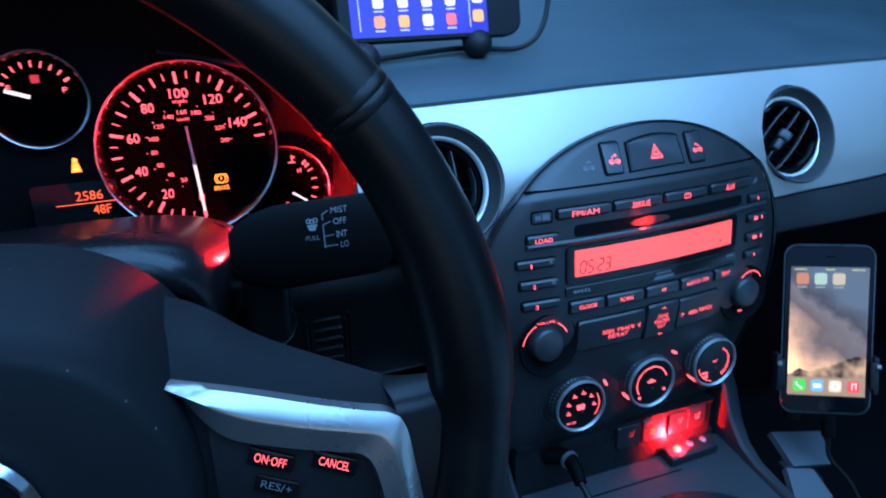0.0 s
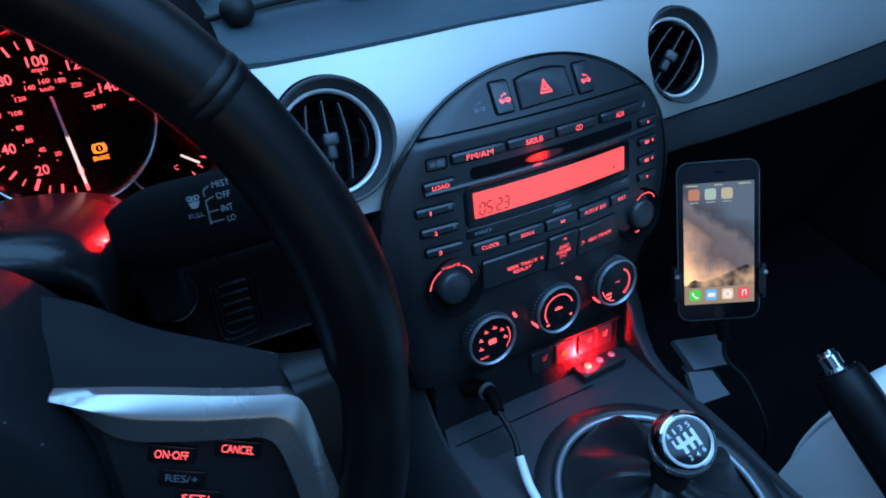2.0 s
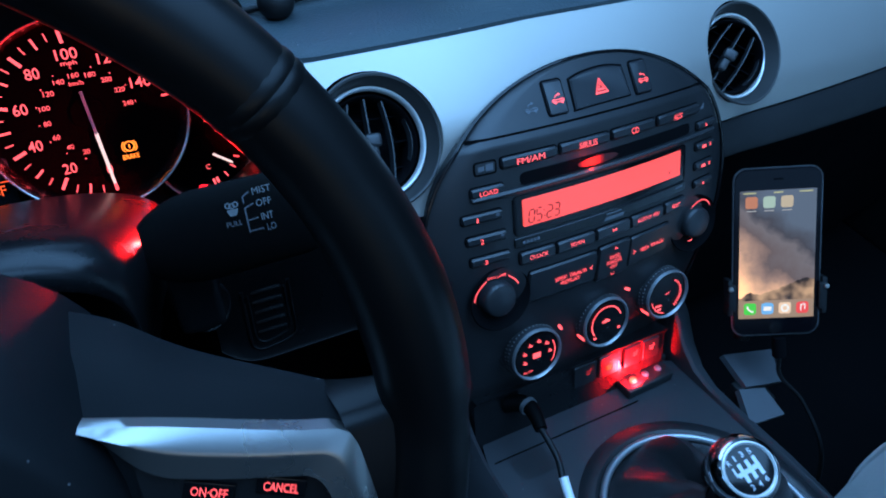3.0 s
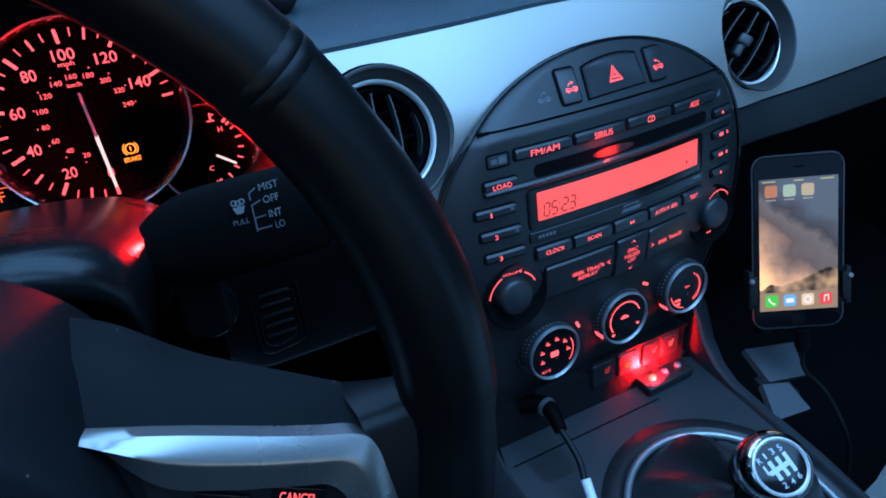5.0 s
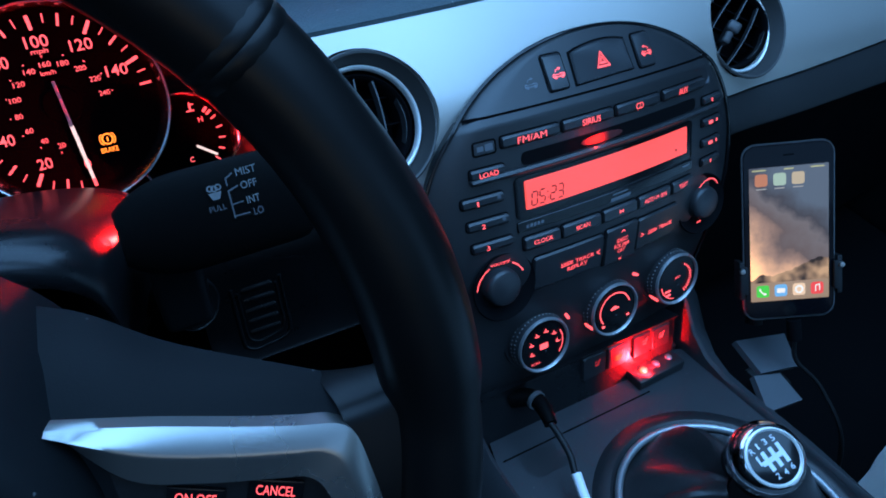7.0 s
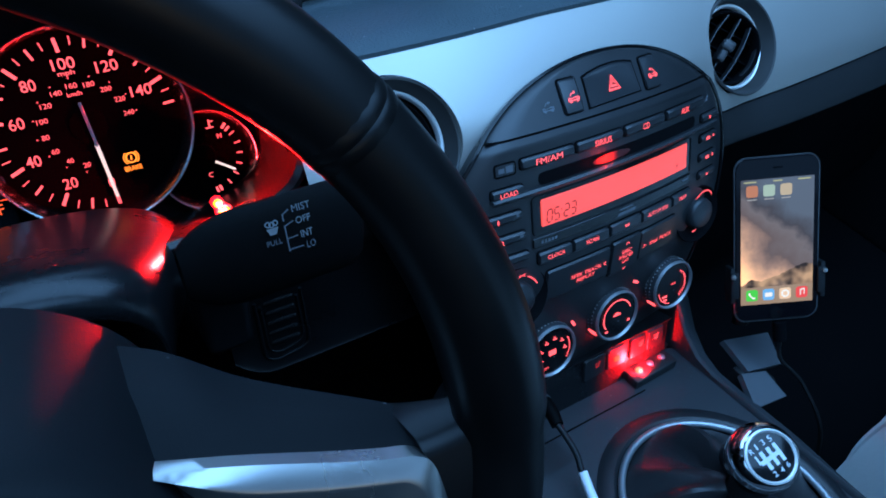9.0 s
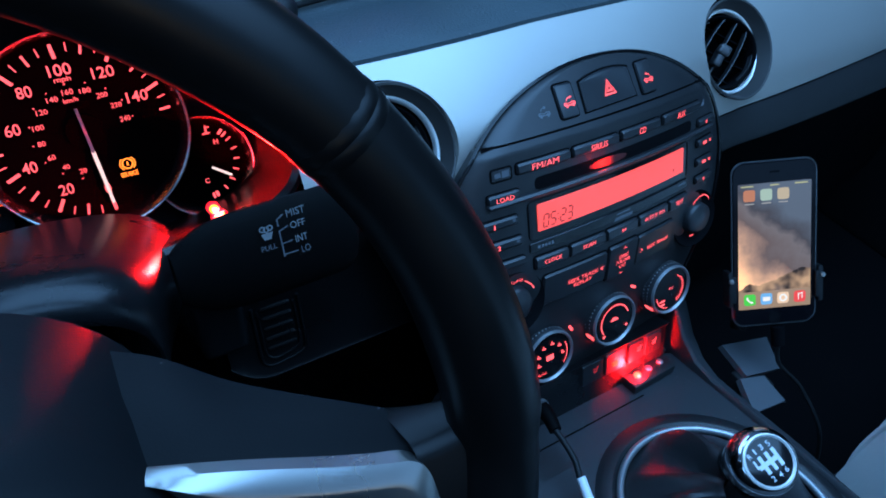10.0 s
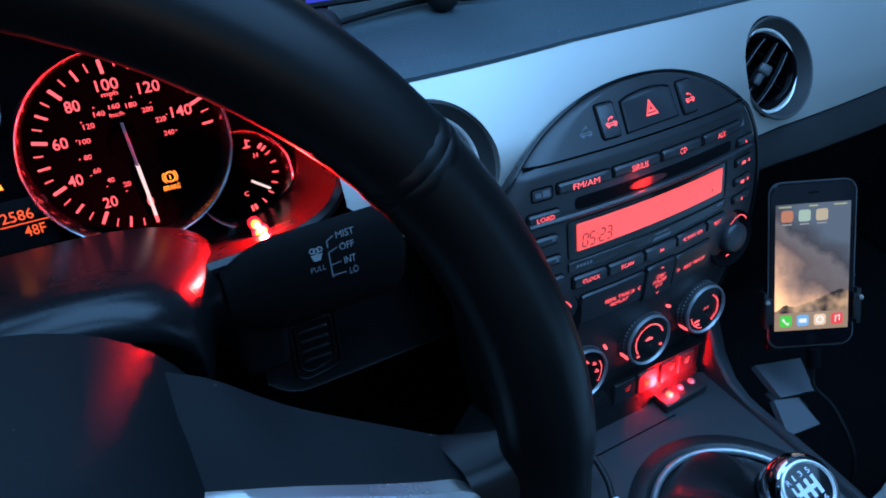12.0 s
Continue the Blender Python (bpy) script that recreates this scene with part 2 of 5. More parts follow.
def bar(w, h, at, low, high, bevel, r, place):
    """A raised rounded bar that follows a curved face."""
    n = max(1, int((w - 2 * r) / 0.006))
    xs = [-w / 2, -w / 2 + 0.3 * r] + [-w / 2 + r + (w - 2 * r) * k / n for k in range(n + 1)] + [w / 2 - 0.3 * r, w / 2]
    hs = [h / 2 - r, h / 2 - 0.3 * r] + [h / 2] * (n + 1) + [h / 2 - 0.3 * r, h / 2 - r]
    rows = []
    for k, (x, q) in enumerate(zip(xs, hs)):
        end = k in (0, len(xs) - 1)
        top = high - bevel if end else high
        b = min(bevel, q * 0.8)
        rows.append([place(at[0] + x, at[1] + z, y) for z, y in ((-q, low), (-q, high - bevel), (-q + b, top), (q - b, top), (q, high - bevel), (q, low))])
    bm = sheet(rows)
    bm.verts.ensure_lookup_table()
    for k in (0, len(rows) - 1):
        bm.faces.new([bm.verts[6 * k + j] for j in range(6)])
    return bm


FONT = {}


def letters(text, width, height, at=(0, 0), h=0.0003, place=None, turn=0.0):
    """Flat lettering, fitted into width and height about at."""
    place = place or (lambda x, z, q: (x, -q, z))
    if text not in FONT:
        cu = bpy.data.curves.new("lettering", "FONT")
        cu.body, cu.resolution_u, cu.offset = text, 3, 0.0 if "M" in text else 0.005
        ob = bpy.data.objects.new("lettering", cu)
        FONT[text] = bpy.data.meshes.new_from_object(ob)
        bpy.data.objects.remove(ob)
    bm = bmesh.new()
    bm.from_mesh(FONT[text])
    xs, ys = [v.co.x for v in bm.verts], [v.co.y for v in bm.verts]
    sx, sy = width / max(1e-6, max(xs) - min(xs)), height / max(1e-6, max(ys) - min(ys))
    cx, cy, c, s = (max(xs) + min(xs)) / 2, (max(ys) + min(ys)) / 2, math.cos(turn), math.sin(turn)
    for v in bm.verts:
        x, z = (v.co.x - cx) * sx, (v.co.y - cy) * sy
        v.co = place(at[0] + x * c - z * s, at[1] + x * s + z * c, h)
    return bm


def poly(points, at=(0, 0), h=0.0003, place=None):
    """One flat printed shape."""
    place = place or (lambda x, z, q: (x, -q, z))
    bm = bmesh.new()
    bm.faces.new([bm.verts.new(place(at[0] + x, at[1] + z, h)) for x, z in points])
    return bm


def arc_mark(r0, r1, a0, a1, at=(0, 0), h=0.0003, place=None, seg=16):
    place = place or (lambda x, z, q: (x, -q, z))
    bm = bmesh.new()
    rows = []
    for k in range(seg + 1):
        t = radians(a0 + (a1 - a0) * k / seg)
        rows.append([bm.verts.new(place(at[0] + r * math.cos(t), at[1] + r * math.sin(t), h)) for r in (r0, r1)])
    for a, b in zip(rows, rows[1:]):
        bm.faces.new((a[0], a[1], b[1], b[0]))
    return bm


TILTED = pose(0, 0, 0.42, -22, 0, 0)          # the frame of the centre stack: leans back by 22 degrees


def stack_y(x, z):
    """How far the centre stack's face curves away."""
    s = -0.05 - z
    return 0.8 * x * x + 0.06 * x - 0.001 + 0.35 * (s + math.sqrt(s * s + 0.0004)) / 2 + 0.45 * max(0.0, z - 0.045)


def band_y(x, z):
    """The silver band's face, in the same frame."""
    u = min(1.0, max(0.0, (z - 0.015) / 0.05))
    near = math.exp(-((x / 0.15) ** 4))                      # round the centre stack the band follows its slight turn to the driver
    under = min(1.0, max(0.0, (x - 0.10) / 0.06)) * 9.0 * max(0.0, 0.045 - z) ** 2
    return 0.0096 + (0.06 * x - 0.001) * near + under + 0.31 * z + 2.4 * (z - 0.058) ** 2 - 0.0112 * near * u * u * (3 - 2 * u) + 4.0 * max(0.0, -0.165 - x) ** 2


def on_stack(x, z, h):
    return (x, stack_y(x, z) - h, z)


# ---- the cabin: floor, walls, roof ----
solo("floor", rbox(1.5, 2.6, 0.04, 0, at=(0, -0.2, -0.02)), CARPET, "dark carpet on the car's floor", "floor", kind="structure")
solo("wall_left", rbox(0.06, 2.6, 0.62, 0.01, at=(-0.76, -0.2, 0.31)), PLASTIC, "unseen black door-side wall", "wall", kind="structure")
# unseen; taller than the left one so the band's right end reflects dark
solo("wall_right", rbox(0.06, 2.6, 1.10, 0.01, at=(0.76, -0.2, 0.55)), PLASTIC, "unseen black door-side wall", "wall", kind="structure")
solo("wall_back", rbox(1.5, 0.06, 0.62, 0.01, at=(0, -1.1, 0.31)), PLASTIC, "black bulkhead behind the seats", "wall", kind="structure")
solo("wall_front", rbox(1.5, 0.06, 0.46, 0.01, at=(0, 0.75, 0.23)), PLASTIC, "black firewall under the dashboard", "wall", kind="structure")

# ---- dashboard: padded top, silver band, lower pad ----
dash = thing("dashboard", "black padded car dashboard with a satin silver band", "dashboard", TILTED, kind="structure")
INV = TILTED.inverted()


def band_top(x):
    return 0.1045 + 0.0045 * min(1, max(0, (x + 0.17) / 0.14)) - 0.03 * max(0, x - 0.30) - 0.06 * max(0, -0.2 - x)


def band_low(x):
    return (0.0145 + 0.045 * max(0, x - 0.14) + 0.1 * max(0, x - 0.14) ** 2) if x > 0 else 0.010 + 0.85 * max(0, -0.15 - x)


VENTS = ((-0.1436, 0.0585, 0.0374), (0.1492, 0.0610, 0.0358))


def band_mesh():
    """The band as a fine sheet with round openings for the vents."""
    bm = bmesh.new()
    nx, nz = 150, 30
    grid = []
    for j in range(nz + 1):
        row = []
        for i in range(nx + 1):
            x = -0.196 + 0.916 * i / nx
            z = band_low(x) + (band_top(x) - band_low(x)) * j / nz
            row.append([x, z])
        grid.append(row)
    verts = {}

    def vert(i, j):
        if (i, j) not in verts:
            x, z = grid[j][i]
            verts[i, j] = bm.verts.new((x, band_y(x, z), z))
        return verts[i, j]

    for j in range(nz):
        for i in range(nx):
            xs = [grid[b][a] for a, b in ((i, j), (i + 1, j), (i + 1, j + 1), (i, j + 1))]
            if any(all(math.hypot(p[0] - cx, p[1] - cz) < r + 0.004 for p in xs) for cx, cz, r in VENTS):
                continue
            bm.faces.new((vert(i, j), vert(i + 1, j), vert(i + 1, j + 1), vert(i, j + 1)))
    # edges pulled onto the openings
    inside = {v for (i, j), v in verts.items() if 0 < i < nx and 0 < j < nz}
    for v in bm.verts:
        if v.is_boundary and v in inside:
            for cx, cz, r in VENTS:
                d = math.hypot(v.co.x - cx, v.co.z - cz)
                if d < r + 0.012:
                    k = (r + 0.0005) / d
                    x, z = cx + (v.co.x - cx) * k, cz + (v.co.z - cz) * k
                    v.co = (x, band_y(x, z), z)
    rim = [e for e in bm.edges if e.is_boundary and max(v.co.x for v in e.verts) > -0.1955]
    made = bmesh.ops.extrude_edge_only(bm, edges=rim)["geom"]
    for g in made:
        if isinstance(g, bmesh.types.BMVert):
            g.co.y += 0.006
    return bm


part("silver_band", band_mesh(), SILVER, dash, "satin silver painted band across the dashboard")

# the padded top: a lip over the band, then the long flat top to the windscreen
rows = []
for i in range(60):
    x = -0.75 + 1.5 * i / 59
    z = band_top(max(-0.34, min(0.72, x))) + 0.0015
    e = TILTED @ Vector((x, band_y(x, z) - 0.0015, z))
    row = [e + Vector((0, 0.012, -0.012)), e + Vector((0, 0.001, -0.002)), e + Vector((0, 0.0015, 0.0005)), e + Vector((0, 0.005, 0.0022)), e + Vector((0, 0.02, 0.0015)), Vector((x, 0.16, 0.4985)), Vector((x, 0.30, 0.494)), Vector((x, 0.50, 0.487)), Vector((x, 0.74, 0.47))]
    if x < -0.19:
        k = min(1.0, (-0.19 - x) / 0.03)
        row = [p.lerp(Vector((x, 0.20 + 0.012 * n, 0.4985 - 0.0004 * n)), k) if n < 6 else p for n, p in enumerate(row)]
    rows.append([INV @ p for p in row])
part("top_pad", sheet(rows), PADTOP, dash, "soft grained dark dashboard top")
rows = []
for i in range(60):
    x = 0.05 + 0.67 * i / 59
    z = band_low(x)
    a = Vector((x, band_y(x, z) + 0.002, z - 0.0015))
    deep = 0.026 + 0.03 * max(0, x - 0.12)
    rows.append([a + Vector((0, 0.02, 0.001)), a + Vector((0, 0.004, 0.0002)), a + Vector((0, 0.0005, -0.0012)), a + Vector((0, -0.0005, -0.004)), a + Vector((0, 0.001 - 0.1 * deep, -0.5 * deep)), a + Vector((0, 0.0015 - 0.1 * deep, -deep)), a + Vector((0, 0.0035 - 0.1 * deep, -deep - 0.003)), a + Vector((0, 0.012, -deep - 0.006)), a + Vector((0, 0.06, -deep - 0.03)), a + Vector((0, 0.14, -0.18)), a + Vector((0, 0.20, -0.30))])
part("lower_pad", sheet([r[:8] for r in rows]), LOWPAD, dash, "dark grey padded lip under the band")
# the pad's sheet goes on in deep black below the lip
part("pad_underside", sheet([r[7:] for r in rows]), DARK, dash, "deep black sheet going back under the lip")


def knee_y(z):
    return 0.0895 - 0.10 * (z + 0.06)


rows = []
for i in range(25):
    x = -0.249 + 0.165 * i / 24
    up = 0.016 * max(0.0, 1 - i / 4) ** 2                       # the lower corner by the column is rounded
    low = -0.0955 + up
    rows.append([(x, knee_y(0.0) + 0.060, -0.030), (x, knee_y(0.0) + 0.012, 0.000), (x, knee_y(-0.02) + 0.002, -0.006)] + [(x, knee_y(z), z) for z in (-0.012, -0.03, -0.05, -0.065, low + 0.0035)]
                + [(x, knee_y(low) - 0.0012, low + 0.0015), (x, knee_y(low) + 0.0006, low), (x, knee_y(low) + 0.010, low - 0.001), (x, knee_y(low) + 0.05, low + 0.004), (x, knee_y(low) + 0.11, low - 0.10)])
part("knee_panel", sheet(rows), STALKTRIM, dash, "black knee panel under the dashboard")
for k, (half, low, r_) in enumerate(((0.0158, -0.0770, 0.0013), (0.0124, -0.0722, 0.0010))):
    loop = [(-0.2130 - half, -0.030 - 0.004 * k), (-0.2130 - half, -0.050), (-0.2130 - half, low + 0.008), (-0.2130 - half + 0.0022, low + 0.0025), (-0.2130 - half + 0.008, low), (-0.2130, low + 0.0008), (-0.2130 + half - 0.008, low + 0.0016), (-0.2130 + half - 0.0022, low + 0.0042), (-0.2130 + half, low + 0.010), (-0.2130 + half, -0.050), (-0.2130 + half, -0.030 - 0.004 * k)]
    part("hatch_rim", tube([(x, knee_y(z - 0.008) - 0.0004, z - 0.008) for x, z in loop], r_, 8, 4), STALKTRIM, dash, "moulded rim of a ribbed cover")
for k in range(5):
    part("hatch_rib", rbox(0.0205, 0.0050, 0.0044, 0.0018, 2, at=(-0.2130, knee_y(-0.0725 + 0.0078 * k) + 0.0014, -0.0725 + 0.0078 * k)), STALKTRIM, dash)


def vent(cx, cz, r, turned, tilt):
    v = thing("air_vent", "round black air vent with a silver inner ring", "air vent", TILTED, group="dashboard air vents")
    m = pose(cx, band_y(cx, cz), cz, -17, 0, 0)
    part("outer_ring", lathe([(r + 0.0020, 0.0006), (r + 0.0010, -0.0006), (r - 0.0002, -0.0002), (r - 0.0018, 0.0045), (r - 0.0042, 0.0120)], 72), VENTLIP, v, "flared silver mouth", m)
    part("inner_ring", lathe([(r - 0.0041, 0.0122), (r - 0.0043, 0.0100), (r - 0.0047, 0.0090), (r - 0.0055, 0.0086), (r - 0.0063, 0.0091), (r - 0.0067, 0.0102), (r - 0.0068, 0.0135)], 96), RINGSILVER, v, "thin bright silver inner ring", m)
    part("throat", lathe([(r - 0.0067, 0.013), (r - 0.0074, 0.040)], 48), DARK, v, "dark throat", m)
    part("backing", lathe([(r - 0.006, 0.040), (0.0, 0.041)], 48), DARK, v, "dark duct", m)
    ri = r - 0.0094
    m2 = m @ pose(0, 0.0180, 0, 0, 0, turned) @ pose(0, 0, 0, 0, tilt, 0)
    part("barrel_ring", lathe([(ri + 0.0012, -0.004), (ri, -0.005), (ri - 0.0016, -0.003), (ri - 0.002, 0.02)], 48), DARK, v, "", m2)
    n = 5
    for k in range(n):
        q = (k - (n - 1) / 2) * 2 * ri / (n + 0.4)
        half = math.sqrt(max(1e-6, (ri - 0.001) ** 2 - q * q))
        bow = 0.25 * q
        bm = sheet([[(q + bow * (1 - (s / 5.0) ** 2), -0.003 + d, half * s / 5.0) for d in (0.0, 0.007)] for s in range(-5, 6)], (0.0009, 0, 0))
        part("slat", bm, SLAT, v, "", m2, smooth=False)
    for k in range(3):
        q = (k - 1) * 0.55 * ri
        half = math.sqrt(ri * ri - q * q) - 0.001
        part("cross_slat", rbox(2 * half, 0.008, 0.0010, 0, at=(0, 0.010, q)), DARK, v, "", m2, smooth=False)
    part("tab", join(rbox(0.006, 0.012, 0.015, 0.0022, 3, at=(0, -0.003, -0.003)), rbox(0.010, 0.006, 0.008, 0.0026, 3, at=(0, -0.008, 0.002))), SLAT, v, "small adjusting tab", m2)
    return v


vent(*VENTS[0], 0, 4)
vent(*VENTS[1], -26, 42)

# ---- centre stack with radio and climate controls ----
stack = thing("centre_stack", "black rounded centre stack with red backlit radio", "car radio", TILTED)


def half_width(z):
    if z > -0.02:
        return 0.129 * max(0.0, 1 - (max(0.0, z + 0.02) / 0.1035) ** 2.1) ** (1 / 2.1)
    return 0.129 - 0.008 * ((-0.02 - z) / 0.063) ** 1.5


def stack_body(z0, z1, lift, inset, edge, nz=40, nx=28):
    """The face between two heights, with a rounded edge that runs back into the dashboard."""
    rows = []
    for j in range(nz + 1):
        s = j / nz
        z = z0 + (z1 - z0) * (1 - (1 - s) ** 2)
        w = max(0.0005, half_width(z) - inset)
        row = [(-w * 1.0 - 0.0012, stack_y(w, z) + edge, z)]
        for i in range(nx + 1):
            x = -w + 2 * w * i / nx
            q = max(0.0, abs(2.0 * i / nx - 1) - 0.86) / 0.14
            row.append((x, stack_y(x, z) - lift + 0.0045 * q * q, z))
        row.append((w + 0.0012, stack_y(w, z) + edge, z))
        rows.append(row)
    if z1 > 0.05:
        rows.append([(x, y + edge, z + 0.0006) for x, y, z in rows[-1]])
    return sheet(rows)


part("upper_cover", stack_body(0.0511, 0.0833, 0.0010, 0.0004, 0.016), PANEL, stack, "smooth black cover with the hazard switch")
part("body", stack_body(-0.150, 0.0495, 0.0, 0.0, 0.03), PANEL, stack, "satin black radio and climate fascia")
ring = [(sx * (half_width(z) + 0.0008), z) for sx, zs in ((-1, [-0.14 + 0.12 * k / 10 for k in range(10)]),) for z in zs]
bent = lambda c: math.copysign(abs(c) ** (2 / 2.1), c)  # noqa: E731
ring += [(-0.1298 * bent(math.cos(math.pi * k / 48)), -0.02 + 0.1041 * bent(math.sin(math.pi * k / 48))) for k in range(49)]
ring += [(half_width(z) + 0.0008, z) for z in [-0.032 - 0.012 * k for k in range(10)]]
part("surround", tube([(x, stack_y(x, z) + 0.0028, z) for x, z in ring], 0.0013, 8, 1, smooth_line=False), GLOSS, stack, "thin gloss black seam round the fascia")
part("seam", sheet([[(half_width(0.0503) * (k / 12.0 - 1), stack_y(half_width(0.0503) * (k / 12.0 - 1), 0.0503) + 0.0004, z) for z in (0.0492, 0.0514)] for k in range(25)]), DARK, stack, "dark joint")


def press(name, x, z, w, h, text="", tw=0, th=0.0026, lift=0.0030, r=0.0014, dx=0, dz=0, label="", glowing=RED, material=BUTTON, turn=0.0):
    """A button on the stack with its dark gap and backlit lettering."""
    part("gap", bar(w + 0.0016, h + 0.0016, (x, z), 0.0, 0.0005, 0.0001, r + 0.0004, on_stack), DARK, stack, "", smooth=False)
    b = part(name, bar(w, h, (x, z), 0.0, lift, min(0.0012, 0.8 * lift), r, on_stack), material, stack, label)
    if text:
        for row, line in enumerate(text.split("\n")):
            n = len(text.split("\n"))
            part("lettering", letters(line, tw * len(line) / max(len(q) for q in text.split("\n")), th, (x + dx, z + dz + (n / 2 - 0.5 - row) * th * 1.45), lift + 0.0002, on_stack, turn), glowing, b, "red backlit lettering")
    return b


# hazard and roof switches in the cover
part("gap", slab([(-0.0235, -0.0108), (0.0235, -0.0098), (0.0222, 0.0092), (0.0165, 0.0106), (0.010, 0.0115), (0.003, 0.0118), (-0.004, 0.0115), (-0.011, 0.0107), (-0.017, 0.0096), (-0.0225, 0.0080)], (0.0023, 0.0656), 0.0, 0.0015, 0.0001, on_stack), DARK, stack, "", smooth=False)
hz = part("hazard_button", slab([(-0.0222, -0.0097), (0.0222, -0.0088), (0.021, 0.0082), (0.0160, 0.0095), (0.010, 0.0104), (0.003, 0.0107), (-0.004, 0.0104), (-0.011, 0.0096), (-0.0165, 0.0086), (-0.0212, 0.0070)], (0.0023, 0.0656), 0.0, 0.0030, 0.0009, on_stack), BUTTON, stack, "black hazard warning button")
tri = [(0.0062 * math.sin(radians(a)), 0.0062 * math.cos(radians(a)) - 0.001) for a in (0, 120, 240)]
for k0, k1 in ((1.0, 0.74), (0.52, 0.26)):
    bm = bmesh.new()
    o = [bm.verts.new(on_stack(0.0021 + x * k0, 0.0658 + z * k0, 0.0032)) for x, z in tri]
    q = [bm.verts.new(on_stack(0.0021 + x * k1, 0.0658 + z * k1, 0.0032)) for x, z in tri]
    for k in range(3):
        bm.faces.new((o[k], o[(k + 1) % 3], q[(k + 1) % 3], q[k]))
    part("hazard_triangle", bm, RED, hz, "red triangle outline")


def roof_icon(parent, x, z, h, colour, flip=1):
    k = 0.92
    body = [(-0.0044, -0.0018), (0.0044, -0.0018), (0.0047, -0.0010), (0.0044, 0.0002), (0.0016, 0.0006), (0.0008, 0.0), (-0.0020, 0.0), (-0.0034, 0.0006), (-0.0046, 0.0), (-0.0048, -0.0010)]
    bm = bmesh.new()
    o = [bm.verts.new(on_stack(x + p * k, z + q * k, h)) for p, q in body]
    n = [bm.verts.new(on_stack(x + p * k * 0.84, z + ((q + 0.0007) * 0.42 - 0.0007) * k, h)) for p, q in body]
    for e in range(len(body)):
        f = (e + 1) % len(body)
        bm.faces.new((o[e], o[f], n[f], n[e]))
    wheels = [arc_mark(0.0003, 0.0010, 0, 360, (x + c * k, z - 0.0017 * k), h, on_stack, 10) for c in (-0.0028, 0.0027)]
    a0, a1 = (15, 130) if flip > 0 else (50, 165)
    roof = arc_mark(0.0018, 0.0023, a0, a1, (x, z + 0.0006), h, on_stack, 10)
    arrow = poly([(-flip * 0.0006, 0.0032), (-flip * 0.0006, 0.0015), (-flip * 0.0024, 0.0022)], (x, z + 0.0006), h, on_stack)
    bm = join(bm, roof, arrow, *wheels)
    part("roof_icon", bm, colour, parent, "convertible roof symbol")


for x, w, flip in ((-0.0326, 0.0132, -1), (0.0373, 0.0134, 1)):
    part("gap", bar(w + 0.002, 0.0208, (x, 0.0652), 0.0, 0.0017, 0.0001, 0.002, on_stack), DARK, stack, "", smooth=False)
    b = part("roof_button", bar(w, 0.019, (x, 0.0652), 0.0, 0.0030, 0.0008, 0.0016, on_stack), BUTTON, stack, "black soft top switch")
    roof_icon(b, x + 0.0012, 0.0641, 0.0032, RED, flip)
roof_icon(stack, -0.0504, 0.0618, 0.0016, GREYP, -1)

# long buttons over the disc slot
for x, w, s, tw in ((-0.0580, 0.0385, "FM/AM", 0.0195), (-0.0171, 0.0380, "SIRIUS", 0.0140), (0.0236, 0.0375, "CD", 0.0064), (0.0672, 0.0425, "AUX", 0.0090)):
    press("source_button", x, 0.0350, w, 0.0064, s, tw, 0.0039, dx=0.0015 if s == "SIRIUS" else -0.0022 if s == "AUX" else 0.0, dz=-0.0005)
press("source_icon", -0.0875, 0.0343, 0.0135, 0.0072, lift=0.0006, material=PANEL)
part("marking", join(poly(round_rect(0.004, 0.003, 0.0003), (-0.0903, 0.0343), 0.0009, on_stack), poly(round_rect(0.005, 0.0042, 0.0003), (-0.0849, 0.0345), 0.0009, on_stack)), GREYP, stack, "faint grey cassette symbol")
part("marking", poly([(-0.002, -0.0025), (0.0025, -0.0025), (0.0025, 0.0025)], (0.0938, 0.0352), 0.0006, on_stack), GREYP, stack, "small grey mark")
part("disc_slot", bar(0.146, 0.0080, (0.0082, 0.0222), 0.0, 0.0004, 0.0001, 0.0030, on_stack), DARK, stack, "dark disc slot")
part("slot_lip", bar(0.206, 0.0034, (0.0040, 0.0162), 0.0, 0.0042, 0.0014, 0.0014, on_stack), BUTTON, stack, "gloss lip under the disc slot")
# emission fades outward, painting the glow of the lamp inside the slot
SLOTGLOW = glow("slot_glow", (1.0, 0.012, 0.006), 1.0, (0.002, 0.002, 0.002), 0.8)
nt_ = SLOTGLOW.node_tree
far = nt_.nodes.new("ShaderNodeVectorMath")
far.operation = "DISTANCE"
far.inputs[1].default_value = on_stack(-0.0118, 0.0215, 0.001)
fall = nt_.nodes.new("ShaderNodeMapRange")
fall.interpolation_type = "SMOOTHERSTEP"
for key_, value_ in (("From Min", 0.0), ("From Max", 0.0125), ("To Min", 2.2), ("To Max", 0.02)):
    fall.inputs[key_].default_value = value_
nt_.links.new(nt_.nodes.new("ShaderNodeTexCoord").outputs["Object"], far.inputs[0])
nt_.links.new(far.outputs["Value"], fall.inputs["Value"])
nt_.links.new(fall.outputs["Result"], nt_.nodes["Principled BSDF"].inputs["Emission Strength"])
part("slot_glow_patch", slab([(0.0165 * math.cos(a * math.pi / 16), 0.0027 * math.sin(a * math.pi / 16)) for a in range(32)], (-0.0060, 0.0215), 0.0, 0.0008, 0.0001, on_stack), SLOTGLOW, stack, "red lamp glow painted in the disc slot")
lamp("slot_light", "POINT", 0.014, (1.0, 0.03, 0.02), TILTED @ Matrix.Translation(on_stack(-0.0100, 0.0220, 0.0040)), 0.001)

